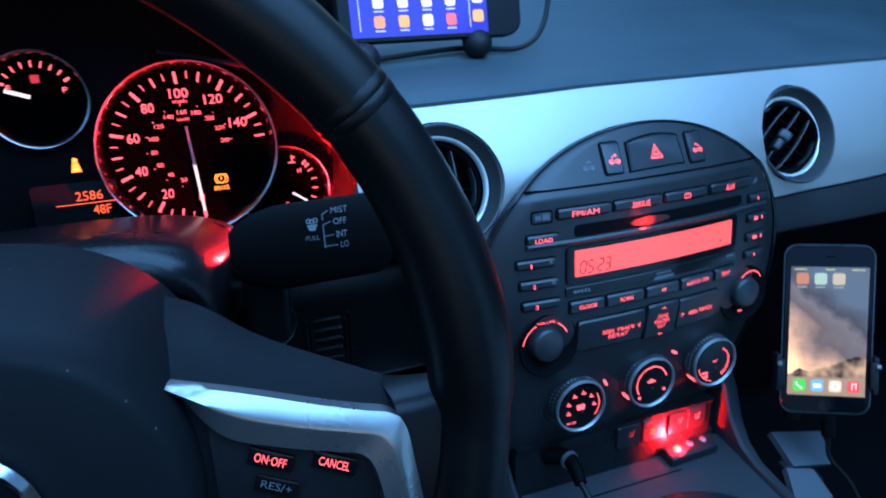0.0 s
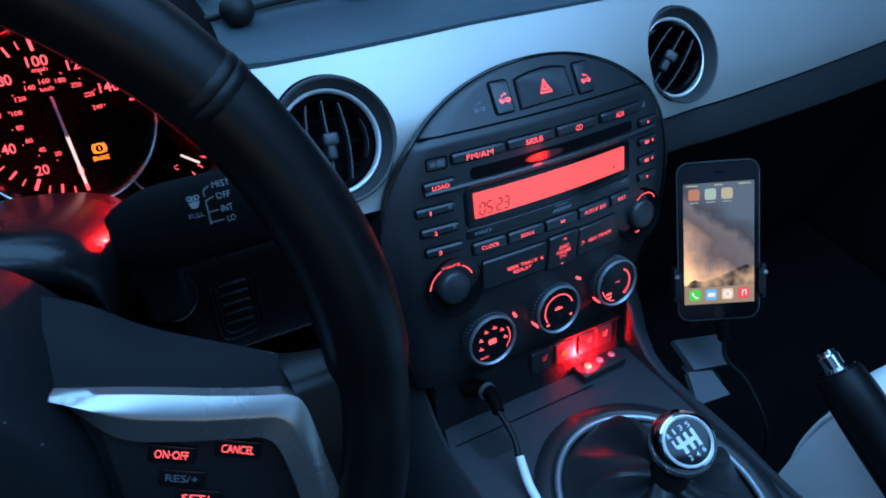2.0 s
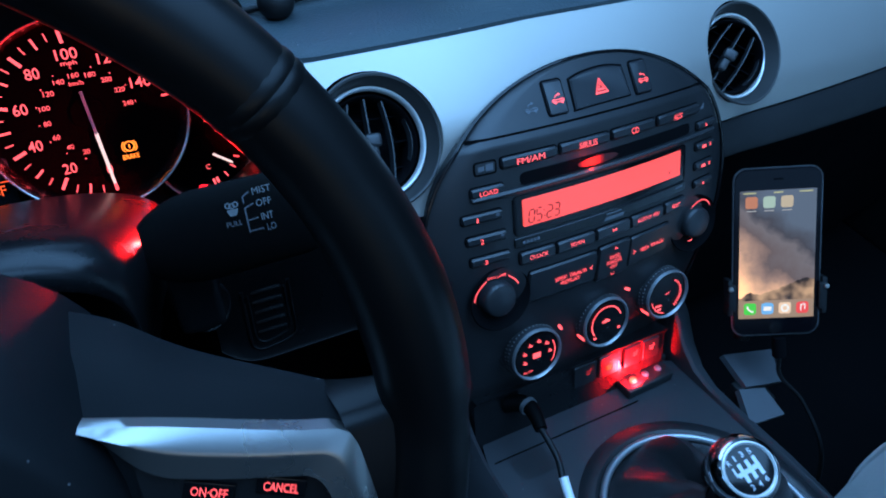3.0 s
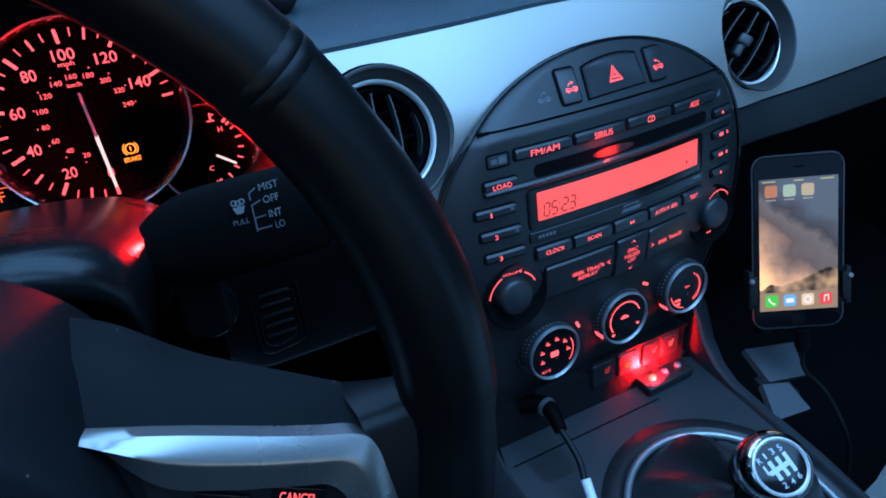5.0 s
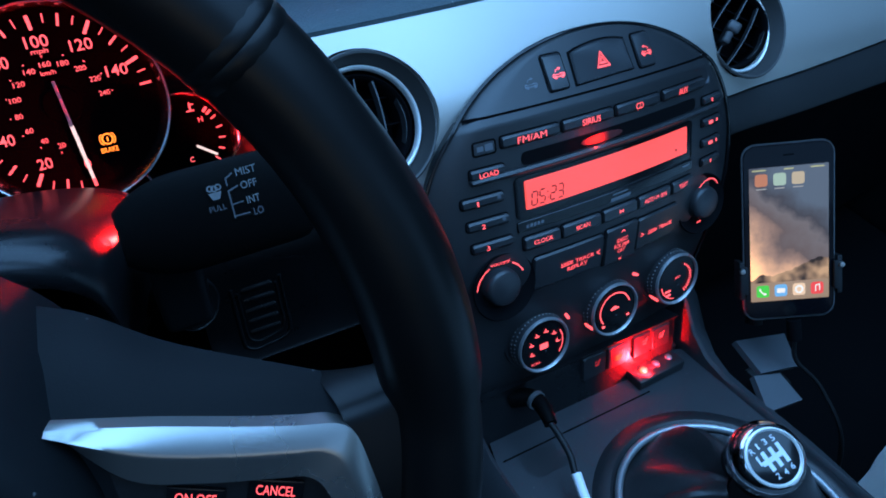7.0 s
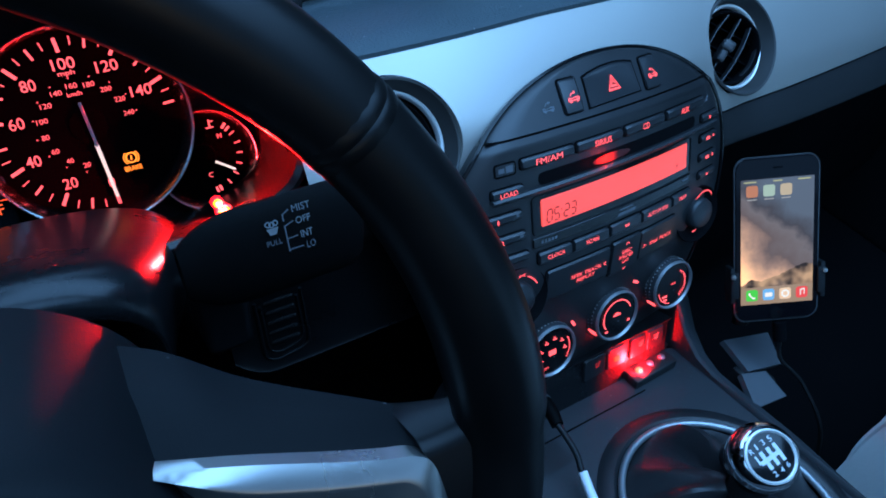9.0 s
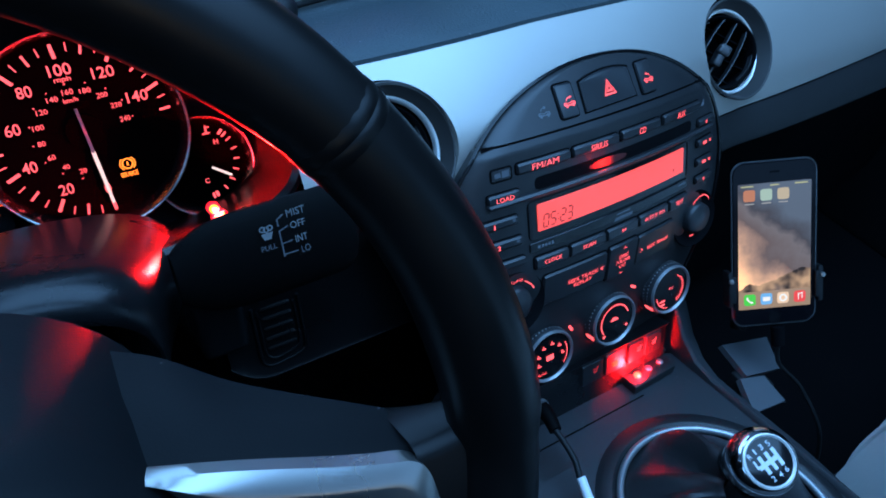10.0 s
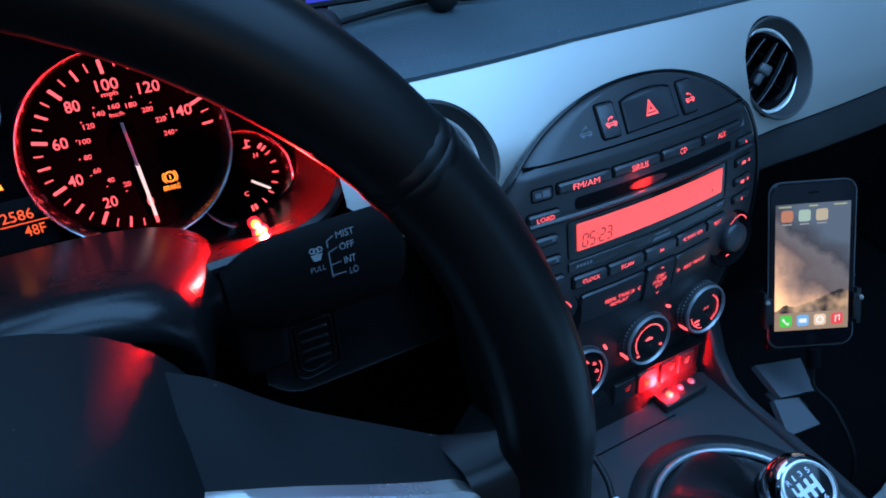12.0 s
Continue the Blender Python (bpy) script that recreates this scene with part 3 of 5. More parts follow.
# display
part("display_recess", bar(0.149, 0.0262, (0.0031, -0.0010), 0.0, 0.0008, 0.0002, 0.003, on_stack), GLOSS, stack, "gloss black display surround")
disp = part("display", bar(0.1357, 0.0180, (0.0031, 0.0002), 0.0, 0.0016, 0.0002, 0.0008, on_stack), DISPLAY, stack, "glowing red display panel")
SEGMENTS = {"0": "abcdef", "2": "abged", "3": "abgcd", "5": "afgcd"}


def seven(ch, x, z, w=0.0038, h=0.0082, t=0.0008):
    """One slanting seven-segment digit."""
    spots = {"a": (0, h / 2, 1), "g": (0, 0, 1), "d": (0, -h / 2, 1), "f": (-w / 2, h / 4, 0), "b": (w / 2, h / 4, 0), "e": (-w / 2, -h / 4, 0), "c": (w / 2, -h / 4, 0)}
    out = []
    for k in SEGMENTS[ch]:
        px, pz, flat_ = spots[k]
        sw, sh = (w - t * 1.2, t) if flat_ else (t, h / 2 - t * 1.2)
        out.append(poly([(px + u + 0.12 * (pz + v), pz + v) for u, v in ((-sw / 2, -sh / 2), (sw / 2, -sh / 2), (sw / 2, sh / 2), (-sw / 2, sh / 2))], (x, z), 0.0019, on_stack))
    return join(*out)


part("clock_digits", join(*[seven(ch, x, -0.0026) for ch, x in (("0", -0.0590), ("5", -0.0535), ("2", -0.0458), ("3", -0.0403))], *[poly(round_rect(0.0008, 0.0008, 0.0001), (-0.0497, z), 0.0019, on_stack) for z in (-0.0008, -0.0044)]), ICONDARK, disp, "dark clock digits reading 05:23")
part("display_mark", poly([(-0.0012, 0.001), (0.0012, 0.001), (0, -0.0012)], (0.0590, -0.0040), 0.0019, on_stack), ICONDARK, disp, "tiny dark mark")
part("strip", bar(0.149, 0.0066, (0.0031, -0.0188), 0.0, 0.0012, 0.0004, 0.001, on_stack), GLOSS, stack, "gloss strip under the display")
part("marking", join(*[poly(round_rect(0.0018, 0.0022, 0.0002), (-0.0648 + 0.0026 * k, -0.0190), 0.0014, on_stack) for k in range(5)]), GREYP, stack, "unreadable grey mark")
part("marking", join(poly([(-0.009, -0.0012), (0.008, -0.0012), (0.0095, 0.0012), (-0.0075, 0.0012)], (0.0068, -0.0209), 0.0014, on_stack), poly(round_rect(0.013, 0.0010, 0.0002), (0.0068, -0.0176), 0.0014, on_stack)), GREYP, stack, "grey maker's bar")
part("marking", poly(round_rect(0.008, 0.0014, 0.0002), (0.0705, -0.0178), 0.0014, on_stack), GREYP, stack, "unreadable grey mark")

# side buttons
for x, z, s, tw in ((-0.0876, 0.0203, "LOAD", 0.0120), (-0.0924, 0.0044, "1", 0.0010), (-0.0904, -0.0098, "2", 0.0022), (-0.0888, -0.0241, "3", 0.0022)):
    b = press("preset_button", x, z, 0.0215 if s == "LOAD" else 0.0265, 0.0056, s, tw, 0.0030, dx=0.0 if s == "LOAD" else -0.0040, dz=-0.0006)
    if s in "12":
        part("marking", poly(round_rect(0.0022, 0.0020, 0.0003), (x + 0.0095, z + 0.0006), 0.0032, on_stack), GREYP, b, "small grey letter")
for z, n in ((0.0216, 1), (0.0064, 2), (-0.0080, 2), (-0.0215, 1)):
    b = press("preset_button", 0.0985, z, 0.0205, 0.0052)
    for k in range(n):
        part("marking", poly(round_rect(0.0046 if n > 1 and not k else 0.0016, 0.0022, 0.0003), (0.0962 + 0.0072 * k + (0.001 if n == 1 else 0), z - 0.0003), 0.0032, on_stack), RED, b, "unreadable red mark")

# lower radio buttons
for x, w, s, tw in ((-0.0554, 0.0255, "CLOCK", 0.0138), (-0.0256, 0.0298, "SCAN", 0.0108), (0.0060, 0.0288, "", 0), (0.0378, 0.0305, "AUTO-M  BSN", 0.0215), (0.0665, 0.0215, "TEXT", 0.0090)):
    b = press("radio_button", x, -0.0302, w, 0.0084, s, tw, 0.0028)
    if not s:
        part("marking", join(poly([(-0.0016, -0.0014), (-0.0016, 0.0014), (0.0002, 0)], (x, -0.0300), 0.0032, on_stack), poly([(0.0018, -0.0014), (0.0018, 0.0014), (0.0002, 0)], (x, -0.0300), 0.0032, on_stack)), RED, b, "red play and pause symbol")
press("seek_button", -0.0345, -0.0538, 0.0540, 0.0240, "SEEK TRACK\nREPLAY", 0.0265, 0.0029, dx=0.0058, dz=-0.0018, lift=0.0022, r=0.0020)
part("marking", poly([(0.0014, 0.0018), (0.0014, 0.0011), (-0.0004, 0), (0.0014, -0.0011), (0.0014, -0.0018), (-0.0016, 0)], (-0.0123, -0.0535), 0.0025, on_stack), RED, stack, "red arrow")
b = press("folder_button", 0.0085, -0.0545, 0.0275, 0.0275, "DISC\nFOLDER\nCAT", 0.0135, 0.0028, lift=0.0026, dz=-0.0006)
for z, s in ((-0.0449, 1), (-0.0655, -1)):
    part("marking", poly([(-0.0020, -0.0006 * s), (-0.0014, -0.0006 * s), (0, 0.0004 * s), (0.0014, -0.0006 * s), (0.0020, -0.0006 * s), (0, 0.0013 * s)], (0.0085, z), 0.0029, on_stack), RED, b, "red arrow")
press("seek_button", 0.0430, -0.0540, 0.0390, 0.0240, "SEEK TRACK", 0.0245, 0.0029, dx=0.0028, dz=-0.0010, lift=0.0022, r=0.0020)
part("marking", poly([(-0.0014, 0.0018), (-0.0014, 0.0011), (0.0004, 0), (-0.0014, -0.0011), (-0.0014, -0.0018), (0.0016, 0)], (0.0277, -0.0545), 0.0025, on_stack), RED, stack, "red arrow")


def radio_knob(x, z, text):
    m = pose(x, stack_y(x, z), z, 0, 0, 0)
    part("knob_recess", lathe([(0.0225, 0.0002), (0.0218, -0.0006), (0.0205, 0.0004), (0.0150, 0.0030), (0.0, 0.0030)], 48), DARK, stack, "", m @ pose(0.003 if text else -0.003, -0.0024, -0.002))
    k = part("volume_knob" if text else "tuning_knob", lathe([(0.0136, 0.0), (0.0130, -0.0085), (0.0122, -0.0108), (0.0106, -0.0118), (0.0, -0.0122)], 40), BUTTON, stack, "round black radio knob", m @ pose(0.0 if text else -0.0035, 0.002, 0) @ Matrix.Diagonal((0.9, 0.9, 0.9, 1)))
    part("arc_mark", arc_mark(0.0158, 0.0166, 118 if text else 95, 176 if text else 128, (x, z), 0.0034, on_stack), RED, stack, "red backlit arc")
    part("arc_mark", arc_mark(0.0158, 0.0166, 24, 62 if text else 96, (x, z), 0.0034, on_stack), RED, stack, "red backlit arc")
    if text:
        part("lettering", letters(text, 0.0135, 0.0019, (x - 0.0005, z + 0.0160), 0.0034, on_stack), RED, stack, "red backlit lettering")
    part("knob_mark", poly(round_rect(0.0052, 0.0013, 0.0005), (x - (0.0078 if text else 0.0030), z - (0.0152 if text else 0.0166)), 0.0036, on_stack), RED, stack, "small red lamp")
    part("edge_light", arc_mark(0.0140, 0.0147, -60, 20, (0, 0), 0.003), REDSOFT, k, "dim red light line")


radio_knob(-0.0858, -0.0525, "VOLUME")
radio_knob(0.0948, -0.0512, "")

# climate dials
def dial(x, y, z, kind):
    d = part("climate_dial", lathe([(0.0240, 0.020), (0.0236, 0.002), (0.0232, 0.0006), (0.0226, 0.0)], 60), SKIRT, stack, "grey metal knurled climate dial", pose(x, y, z, 3, 0, 0) @ Matrix.Diagonal((0.88, 0.95, 0.88, 1)))
    part("dial_collar", lathe([(0.0270, 0.018), (0.0262, 0.013), (0.0240, 0.0125), (0.0240, 0.018)], 48), PANEL, d)
    knurl = rbox(0.0010, 0.0012, 0.0011, 0.0003, 1)
    me = bpy.data.meshes.new("knurl")
    knurl.to_mesh(me)
    knurl.free()
    for k in range(44):
        for row in (0, 1):
            a = 2 * math.pi * (k + 0.5 * row) / 44
            share("knurl", me, TRIM, d, "", pose(0.0236 * math.cos(a), 0.0042 + 0.0040 * row, 0.0236 * math.sin(a), 0, -math.degrees(a), 0), False)
    part("dial_ring", lathe([(0.0231, 0.0012), (0.0230, -0.0004), (0.0225, -0.0014), (0.0217, -0.0016), (0.0210, -0.0010), (0.0207, 0.0006)], 72), KNURL, d, "satin silver ring")
    face = part("dial_face", lathe([(0.0209, 0.0004), (0.0, 0.0)], 48), GLOSS, d, "gloss black dial face")
    if kind == 0:
        for k in range(6):
            a = radians(200 - k * 40)
            part("airflow_icon", join(poly([(-0.0022, -0.0007), (0.0016, -0.0012), (0.0022, 0.0002), (-0.0016, 0.0005)], (0.0122 * math.cos(a), 0.0122 * math.sin(a) - 0.0005), 0.0006), poly([(-0.0010, 0.0008), (0.0002, 0.0008), (0.0002, 0.0022), (-0.0010, 0.0022)], (0.0122 * math.cos(a), 0.0122 * math.sin(a) - 0.0005), 0.0006)), RED, face, "red airflow symbol")
        part("airflow_icon", poly(round_rect(0.0075, 0.0050, 0.001), (-0.0005, -0.0005), 0.0006), RED, face, "red screen symbol")
        part("lettering", letters("AUTO", 0.0085, 0.0022, (-0.0090, -0.0135), 0.0006), RED, face, "red backlit lettering")
        part("arc_mark", arc_mark(0.0164, 0.0172, -40, 30, (0, 0), 0.0006), RED, face)
    elif kind == 1:
        part("arc_mark", arc_mark(0.0143, 0.0155, 15, 215, (0, 0), 0.0006, None, 30), RED, face, "red temperature arc")
        part("car_icon", poly([(-0.0040, -0.0014), (0.0040, -0.0014), (0.0042, 0.0002), (0.0022, 0.0006), (0.0010, 0.0018), (-0.0016, 0.0018), (-0.0030, 0.0004), (-0.0042, 0.0)], (-0.0005, 0.0018), 0.0006), RED, face, "red car symbol")
        part("marking", poly(round_rect(0.0030, 0.0022, 0.0004), (-0.0118, -0.0118), 0.0006), RED, face, "unreadable red mark")
        part("marking", poly(round_rect(0.0030, 0.0022, 0.0004), (0.0128, -0.0085), 0.0006), RED, face, "unreadable red mark")
    else:
        for k in range(14):
            a = radians(60 - k * 9)
            part("fan_tick", moved(poly(round_rect(0.0016 + 0.00014 * k, 0.0010, 0.0002)), Matrix.Translation((0.0142 * math.cos(a), -0.0006, 0.0142 * math.sin(a))) @ Matrix.Rotation(-a, 4, "Y")), RED, face)
        part("lettering", letters("A/C", 0.0058, 0.0022, (0.0, 0.0018), 0.0006), RED, face, "red backlit lettering")
        part("marking", poly(round_rect(0.0062, 0.0020, 0.0004), (-0.0100, -0.0085), 0.0006), RED, face, "unreadable red mark")
        part("marking", poly(round_rect(0.0048, 0.0020, 0.0004), (-0.0092, -0.0122), 0.0006), RED, face, "unreadable red mark")
        part("arc_mark", arc_mark(0.0170, 0.0178, 190, 260, (0, 0), 0.0006), RED, face)
    a = radians((-15, 205, 215)[kind])
    part("index_mark", moved(rbox(0.0022, 0.0075, 0.0042, 0.0005), Matrix.Translation((0.0236 * math.cos(a), 0.0050, 0.0236 * math.sin(a))) @ Matrix.Rotation(-a, 4, "Y")), RED, d, "red index mark on the skirt")
    part("pointer_dot", poly(round_rect(0.0012, 0.0012, 0.0005), (0.0010, -0.0052), 0.0006), GREYP, face)
    return d


for k, (x, y, z) in enumerate(((-0.0540, 0.0085, -0.1105), (0.0078, 0.0105, -0.1074), (0.0690, 0.0140, -0.1060))):
    dial(x, y, z, k)
# painted glints: the red LED's reflection on the fascia beside the dials
for x, z, turn in ((0.0317, -0.0900, -30), (-0.0290, -0.1010, -60)):
    a = radians(turn)
    part("range_glint", moved(poly(round_rect(0.0060, 0.0022, 0.001)), Matrix.Translation((x, stack_y(x, z) - 0.0006, z)) @ Matrix.Rotation(-a, 4, "Y")), RED, stack, "red LED reflection painted by the dial")

# switch row below the dials
part("switch_strip", sheet([[(x, 0.032 + 0.10 * (0.150 + z) * -1 - 0.004 * (1 if z > -0.152 else 0), z) for z in (-0.148, -0.154, -0.170, -0.192, -0.20)] for x in (-0.095, -0.05, 0.0, 0.05, 0.0845)], (0, 0.02, 0)), SMOOTH, stack, "black switch strip")
part("open_pocket", slab(round_rect(0.0150, 0.026, 0.002), (-0.0165, -0.1665), 0.0, 0.0006, 0.0001, lambda x, z, h: (x, 0.0335 - 0.10 * (0.15 + z) - h, z)), DARK, stack, "empty dark pocket")


def row_at(x, z, h):
    return (x, 0.0335 - 0.10 * (0.15 + z) - h, z)


for x, w in ((0.0035, 0.0220), (0.0262, 0.0200), (0.0497, 0.0175), (0.0690, 0.0175)):
    sw = part("seat_heater_switch", slab(round_rect(w, 0.0200, 0.002), (x, -0.1625), 0.0, 0.004, 0.001, row_at), PANEL, stack, "black rocker switch")
    at = (x + (0.0027 if x < 0.06 else 0.0004), -0.1606)
    part("seat_symbol", join(poly([(0.0012, 0.0030), (0.0026, 0.0026), (0.0012, -0.0006), (0.0, -0.0004)], at, 0.0042, row_at), poly([(0.0010, -0.0008), (0.0016, -0.0022), (-0.0022, -0.0026), (-0.0026, -0.0012)], at, 0.0042, row_at), *[poly(round_rect(0.0006, 0.0020, 0.0002), (at[0] - 0.0022 + 0.0012 * k, at[1] + 0.0010), 0.0042, row_at) for k in (0, 1)]), REDSOFT if x < 0.01 else RED, sw, "red seat symbol")
# amber glow patch added over the second switch's lit symbol, not a separate lamp
part("switch_glow", slab(round_rect(0.0062, 0.0050, 0.002), (0.0262, -0.1640), 0.0, 0.0052, 0.0008, row_at), glow("amber_switch_glow", (1.0, 0.09, 0.01), 1.6), stack, "amber glow patch over the lit seat symbol")

# ---- instrument cluster ----
FACE_Y = 0.135
cluster = thing("instrument_binnacle", "black instrument binnacle round the gauges", "instrument panel", TILTED)
part("backing", sheet([[(x, FACE_Y + 0.0165, z) for z in (-0.01, 0.06, 0.12, 0.19)] for x in (-0.62, -0.45, -0.30, -0.17)]), DARK, cluster, "black carrier plate")
# hood: a closed oval from the gauges towards the driver
rows = []
for k in range(129):
    a = 2 * math.pi * k / 128
    c, s = math.cos(a), math.sin(a)
    p = 0.72 if s > 0 else 0.40 if c > 0 else 0.66
    cc, ss = math.copysign(abs(c) ** p, c), math.copysign(abs(s) ** p, s)
    f0, f1, f2 = (0.0066, 0.011, 0.038) if c > 0 else (0.015, 0.024, 0.028)      # how far the outside of the lip widens
    shy = 0.018 * min(1.0, max(0.0, 2 * s)) if c > 0 else 0.0
    bx, bz = -0.388 + ((0.201 if c > 0 else 0.226) - shy) * cc, 0.085 + (0.104 if s > 0 else 0.076 if c > 0 else 0.116) * ss      # at the gauges
    fx, fz = -0.388 + ((0.1955 if c > 0 else 0.205) - shy) * cc, 0.088 + (0.100 if s > 0 else 0.055) * ss      # the front opening
    row = [(bx + (fx - bx) * t, FACE_Y + 0.017 + (0.046 - FACE_Y - 0.017) * t, bz + (fz - bz) * t) for t in (0, 0.3, 0.6, 0.9, 1.0)]
    row += [(fx + 0.003 * c, 0.0428, fz + 0.003 * s), (fx + 0.005 * c, 0.0420, fz + 0.006 * s), (fx + f0 * c, 0.0445, fz + (0.009 if s > 0 else 0.005) * s), (fx + f1 * c, 0.068, fz + (0.014 if s > 0 else 0.026) * s), (fx + f2 * c, 0.155, fz + (0.014 if s > 0 else 0.085) * s)]
    rows.append(row)
part("hood", sheet([r[:6] for r in rows]), HOOD, cluster, "dark inner wall of the hood over the gauges")
part("hood_lip", sheet([r[5:] for r in rows]), STALK, cluster, "black rounded lip of the hood")


DEEPER = 0.0


def gauge_place(cx, cz):
    return lambda x, z, h: (cx + x, FACE_Y + DEEPER - h, cz + z)


def bezel(t, cx, cz, r, deep=0.010):
    part("bezel", lathe([(r + 0.0026, 0.016), (r + 0.0026, -deep), (r + 0.0020, -deep - 0.0012), (r + 0.0012, -deep - 0.0010), (r + 0.0004, -deep), (r - 0.0018, 0.0005)], 96), GAUGERING, t, "thin dark chrome bezel", pose(cx, FACE_Y + DEEPER, cz))
    part("dial_face", lathe([(r - 0.001, 0.0), (0.0, 0.0)], 64), FACE, t, "matt black dial face", pose(cx, FACE_Y + DEEPER, cz))


def tick(t, cx, cz, ang, r0, r1, w, material=RED):
    a = radians(ang)
    c, s = math.cos(a), math.sin(a)
    pts = [(r0 * c - w * s * k / 2, r0 * s + w * c * k / 2) for k in (-1, 1)] + [(r1 * c - w * s * k / 2, r1 * s + w * c * k / 2) for k in (1, -1)]
    part("tick", poly(pts, (0, 0), 0.0005, gauge_place(cx, cz)), material, t, smooth=False)


SX, SZ = -0.2855, 0.0845
speedo = thing("speedometer", "round speedometer with red backlit numerals", "speedometer", TILTED)
bezel(speedo, SX - 0.0010, SZ, 0.0560, 0.012)
for k in range(31):
    ang = 274 - 9 * k
    big = k % 4 == 0
    mid = k % 2 == 0
    tick(speedo, SX, SZ, ang, 0.0425 if big else 0.0438 if mid else 0.0455, 0.0504, 0.0019 if big else 0.0013 if mid else 0.0007)
for v in range(0, 160, 20):
    a = radians(274 - 1.8 * v)
    s = str(v)
    part("numeral", letters(s, 0.0042 * len(s) - 0.0006, 0.0064, (0.0362 * math.cos(a), 0.0362 * math.sin(a)), 0.0005, gauge_place(SX, SZ)), RED, speedo, "red numeral")
for v in range(20, 260, 20):
    a = radians(274 - 1.1187 * v)
    s = str(v)
    part("numeral", letters(s, 0.0020 * len(s), 0.0029, (0.0236 * math.cos(a), 0.0236 * math.sin(a)), 0.0005, gauge_place(SX, SZ)), RED, speedo, "small red numeral")
    part("dot", poly(round_rect(0.0008, 0.0008, 0.0003), (0.0280 * math.cos(a), 0.0280 * math.sin(a)), 0.0005, gauge_place(SX, SZ)), RED, speedo)
part("lettering", letters("mph", 0.0088, 0.0036, (-0.0025, 0.0305), 0.0005, gauge_place(SX, SZ)), RED, speedo, "red lettering")
part("lettering", letters("km/h", 0.0078, 0.0026, (-0.0018, 0.0188), 0.0005, gauge_place(SX, SZ)), RED, speedo, "red lettering")
na = radians(274)
nc, ns = math.cos(na), math.sin(na)
needle_at = lambda r, w, h: (SX + r * nc - w * ns, FACE_Y - h, SZ + r * ns + w * nc)  # noqa: E731
bm = bmesh.new()
vs = [bm.verts.new(needle_at(r, w, h)) for r, w, h in ((0.012, -0.0011, 0.004), (0.012, 0.0011, 0.004), (0.0450, 0.0009, 0.004), (0.0450, -0.0009, 0.004), (0.012, -0.0011, 0.0026), (0.012, 0.0011, 0.0026), (0.0450, 0.0009, 0.0026), (0.0450, -0.0009, 0.0026))]
for f in ((0, 1, 2, 3), (4, 7, 6, 5), (0, 4, 5, 1), (1, 5, 6, 2), (2, 6, 7, 3), (3, 7, 4, 0)):
    bm.faces.new([vs[k] for k in f])
ndl = part("needle", bm, NEEDLE, speedo, "lit white needle at zero", smooth=False)
part("needle_tail", tube([needle_at(-0.0140, 0, 0.0036), needle_at(0.0125, 0, 0.0036)], 0.0009, 6, 1), mat("grey_needle", (0.16, 0.17, 0.19), 0.4, bump=0), ndl, "unlit grey tail")
part("hub_cap", lathe([(0.0105, 0.0), (0.0102, -0.0016), (0.0095, -0.0018), (0.0, -0.0018)], 40), FACE, speedo, "matt black hub", pose(SX, FACE_Y, SZ))
bl = part("warning_lamp", join(arc_mark(0.0026, 0.0034, 0, 360, (0.0172, -0.0243), 0.0006, gauge_place(SX, SZ), 24), arc_mark(0.0040, 0.0046, 130, 230, (0.0172, -0.0243), 0.0006, gauge_place(SX, SZ), 10), arc_mark(0.0040, 0.0046, -50, 50, (0.0172, -0.0243), 0.0006, gauge_place(SX, SZ), 10), poly(round_rect(0.0007, 0.0026, 0.0002), (0.0172, -0.0243), 0.0006, gauge_place(SX, SZ))), BRAKE, speedo, "glowing amber brake warning lamp")
part("lettering", letters("BRAKE", 0.0098, 0.0029, (0.0168, -0.0308), 0.0006, gauge_place(SX, SZ)), BRAKE, bl, "glowing amber lettering")

DEEPER = 0.012                 # the small gauges lie behind the speedometer
TX, TZ = -0.2248, 0.0464
temp = thing("temperature_gauge", "small coolant gauge with red marks", "gauge", TILTED, group="small gauges")
bezel(temp, TX + 0.0012, TZ - 0.0010, 0.0305, 0.008)
for k in range(8):
    tick(temp, TX, TZ, 44 - k * 17, 0.0222, 0.0262, 0.0017 if k in (0, 7) else 0.0009)
tick(temp, TX, TZ, 37, 0.0222, 0.0262, 0.0014)
tick(temp, TX, TZ, -81, 0.0222, 0.0262, 0.0014)
part("lettering", letters("H", 0.0028, 0.0033, (0.0134, 0.0112), 0.0005, gauge_place(TX, TZ)), RED, temp, "red letter")
part("lettering", letters("C", 0.0028, 0.0033, (0.0020, -0.0130), 0.0005, gauge_place(TX, TZ)), RED, temp, "red letter")
part("coolant_icon", join(poly(round_rect(0.0010, 0.0050, 0.0004), (0.0089, 0.0205), 0.0005, gauge_place(TX, TZ)), poly(round_rect(0.0050, 0.0009, 0.0004), (0.0086, 0.0177), 0.0005, gauge_place(TX, TZ)), poly(round_rect(0.0022, 0.0008, 0.0003), (0.0104, 0.0215), 0.0005, gauge_place(TX, TZ))), RED, temp, "red coolant symbol")
tick(temp, TX, TZ, -36, 0.0085, 0.0230, 0.0016, NEEDLE)
part("hub_cap", lathe([(0.0085, 0.0), (0.0082, -0.0014), (0.0, -0.0018)], 32), FACE, temp, "", pose(TX, FACE_Y + DEEPER, TZ))

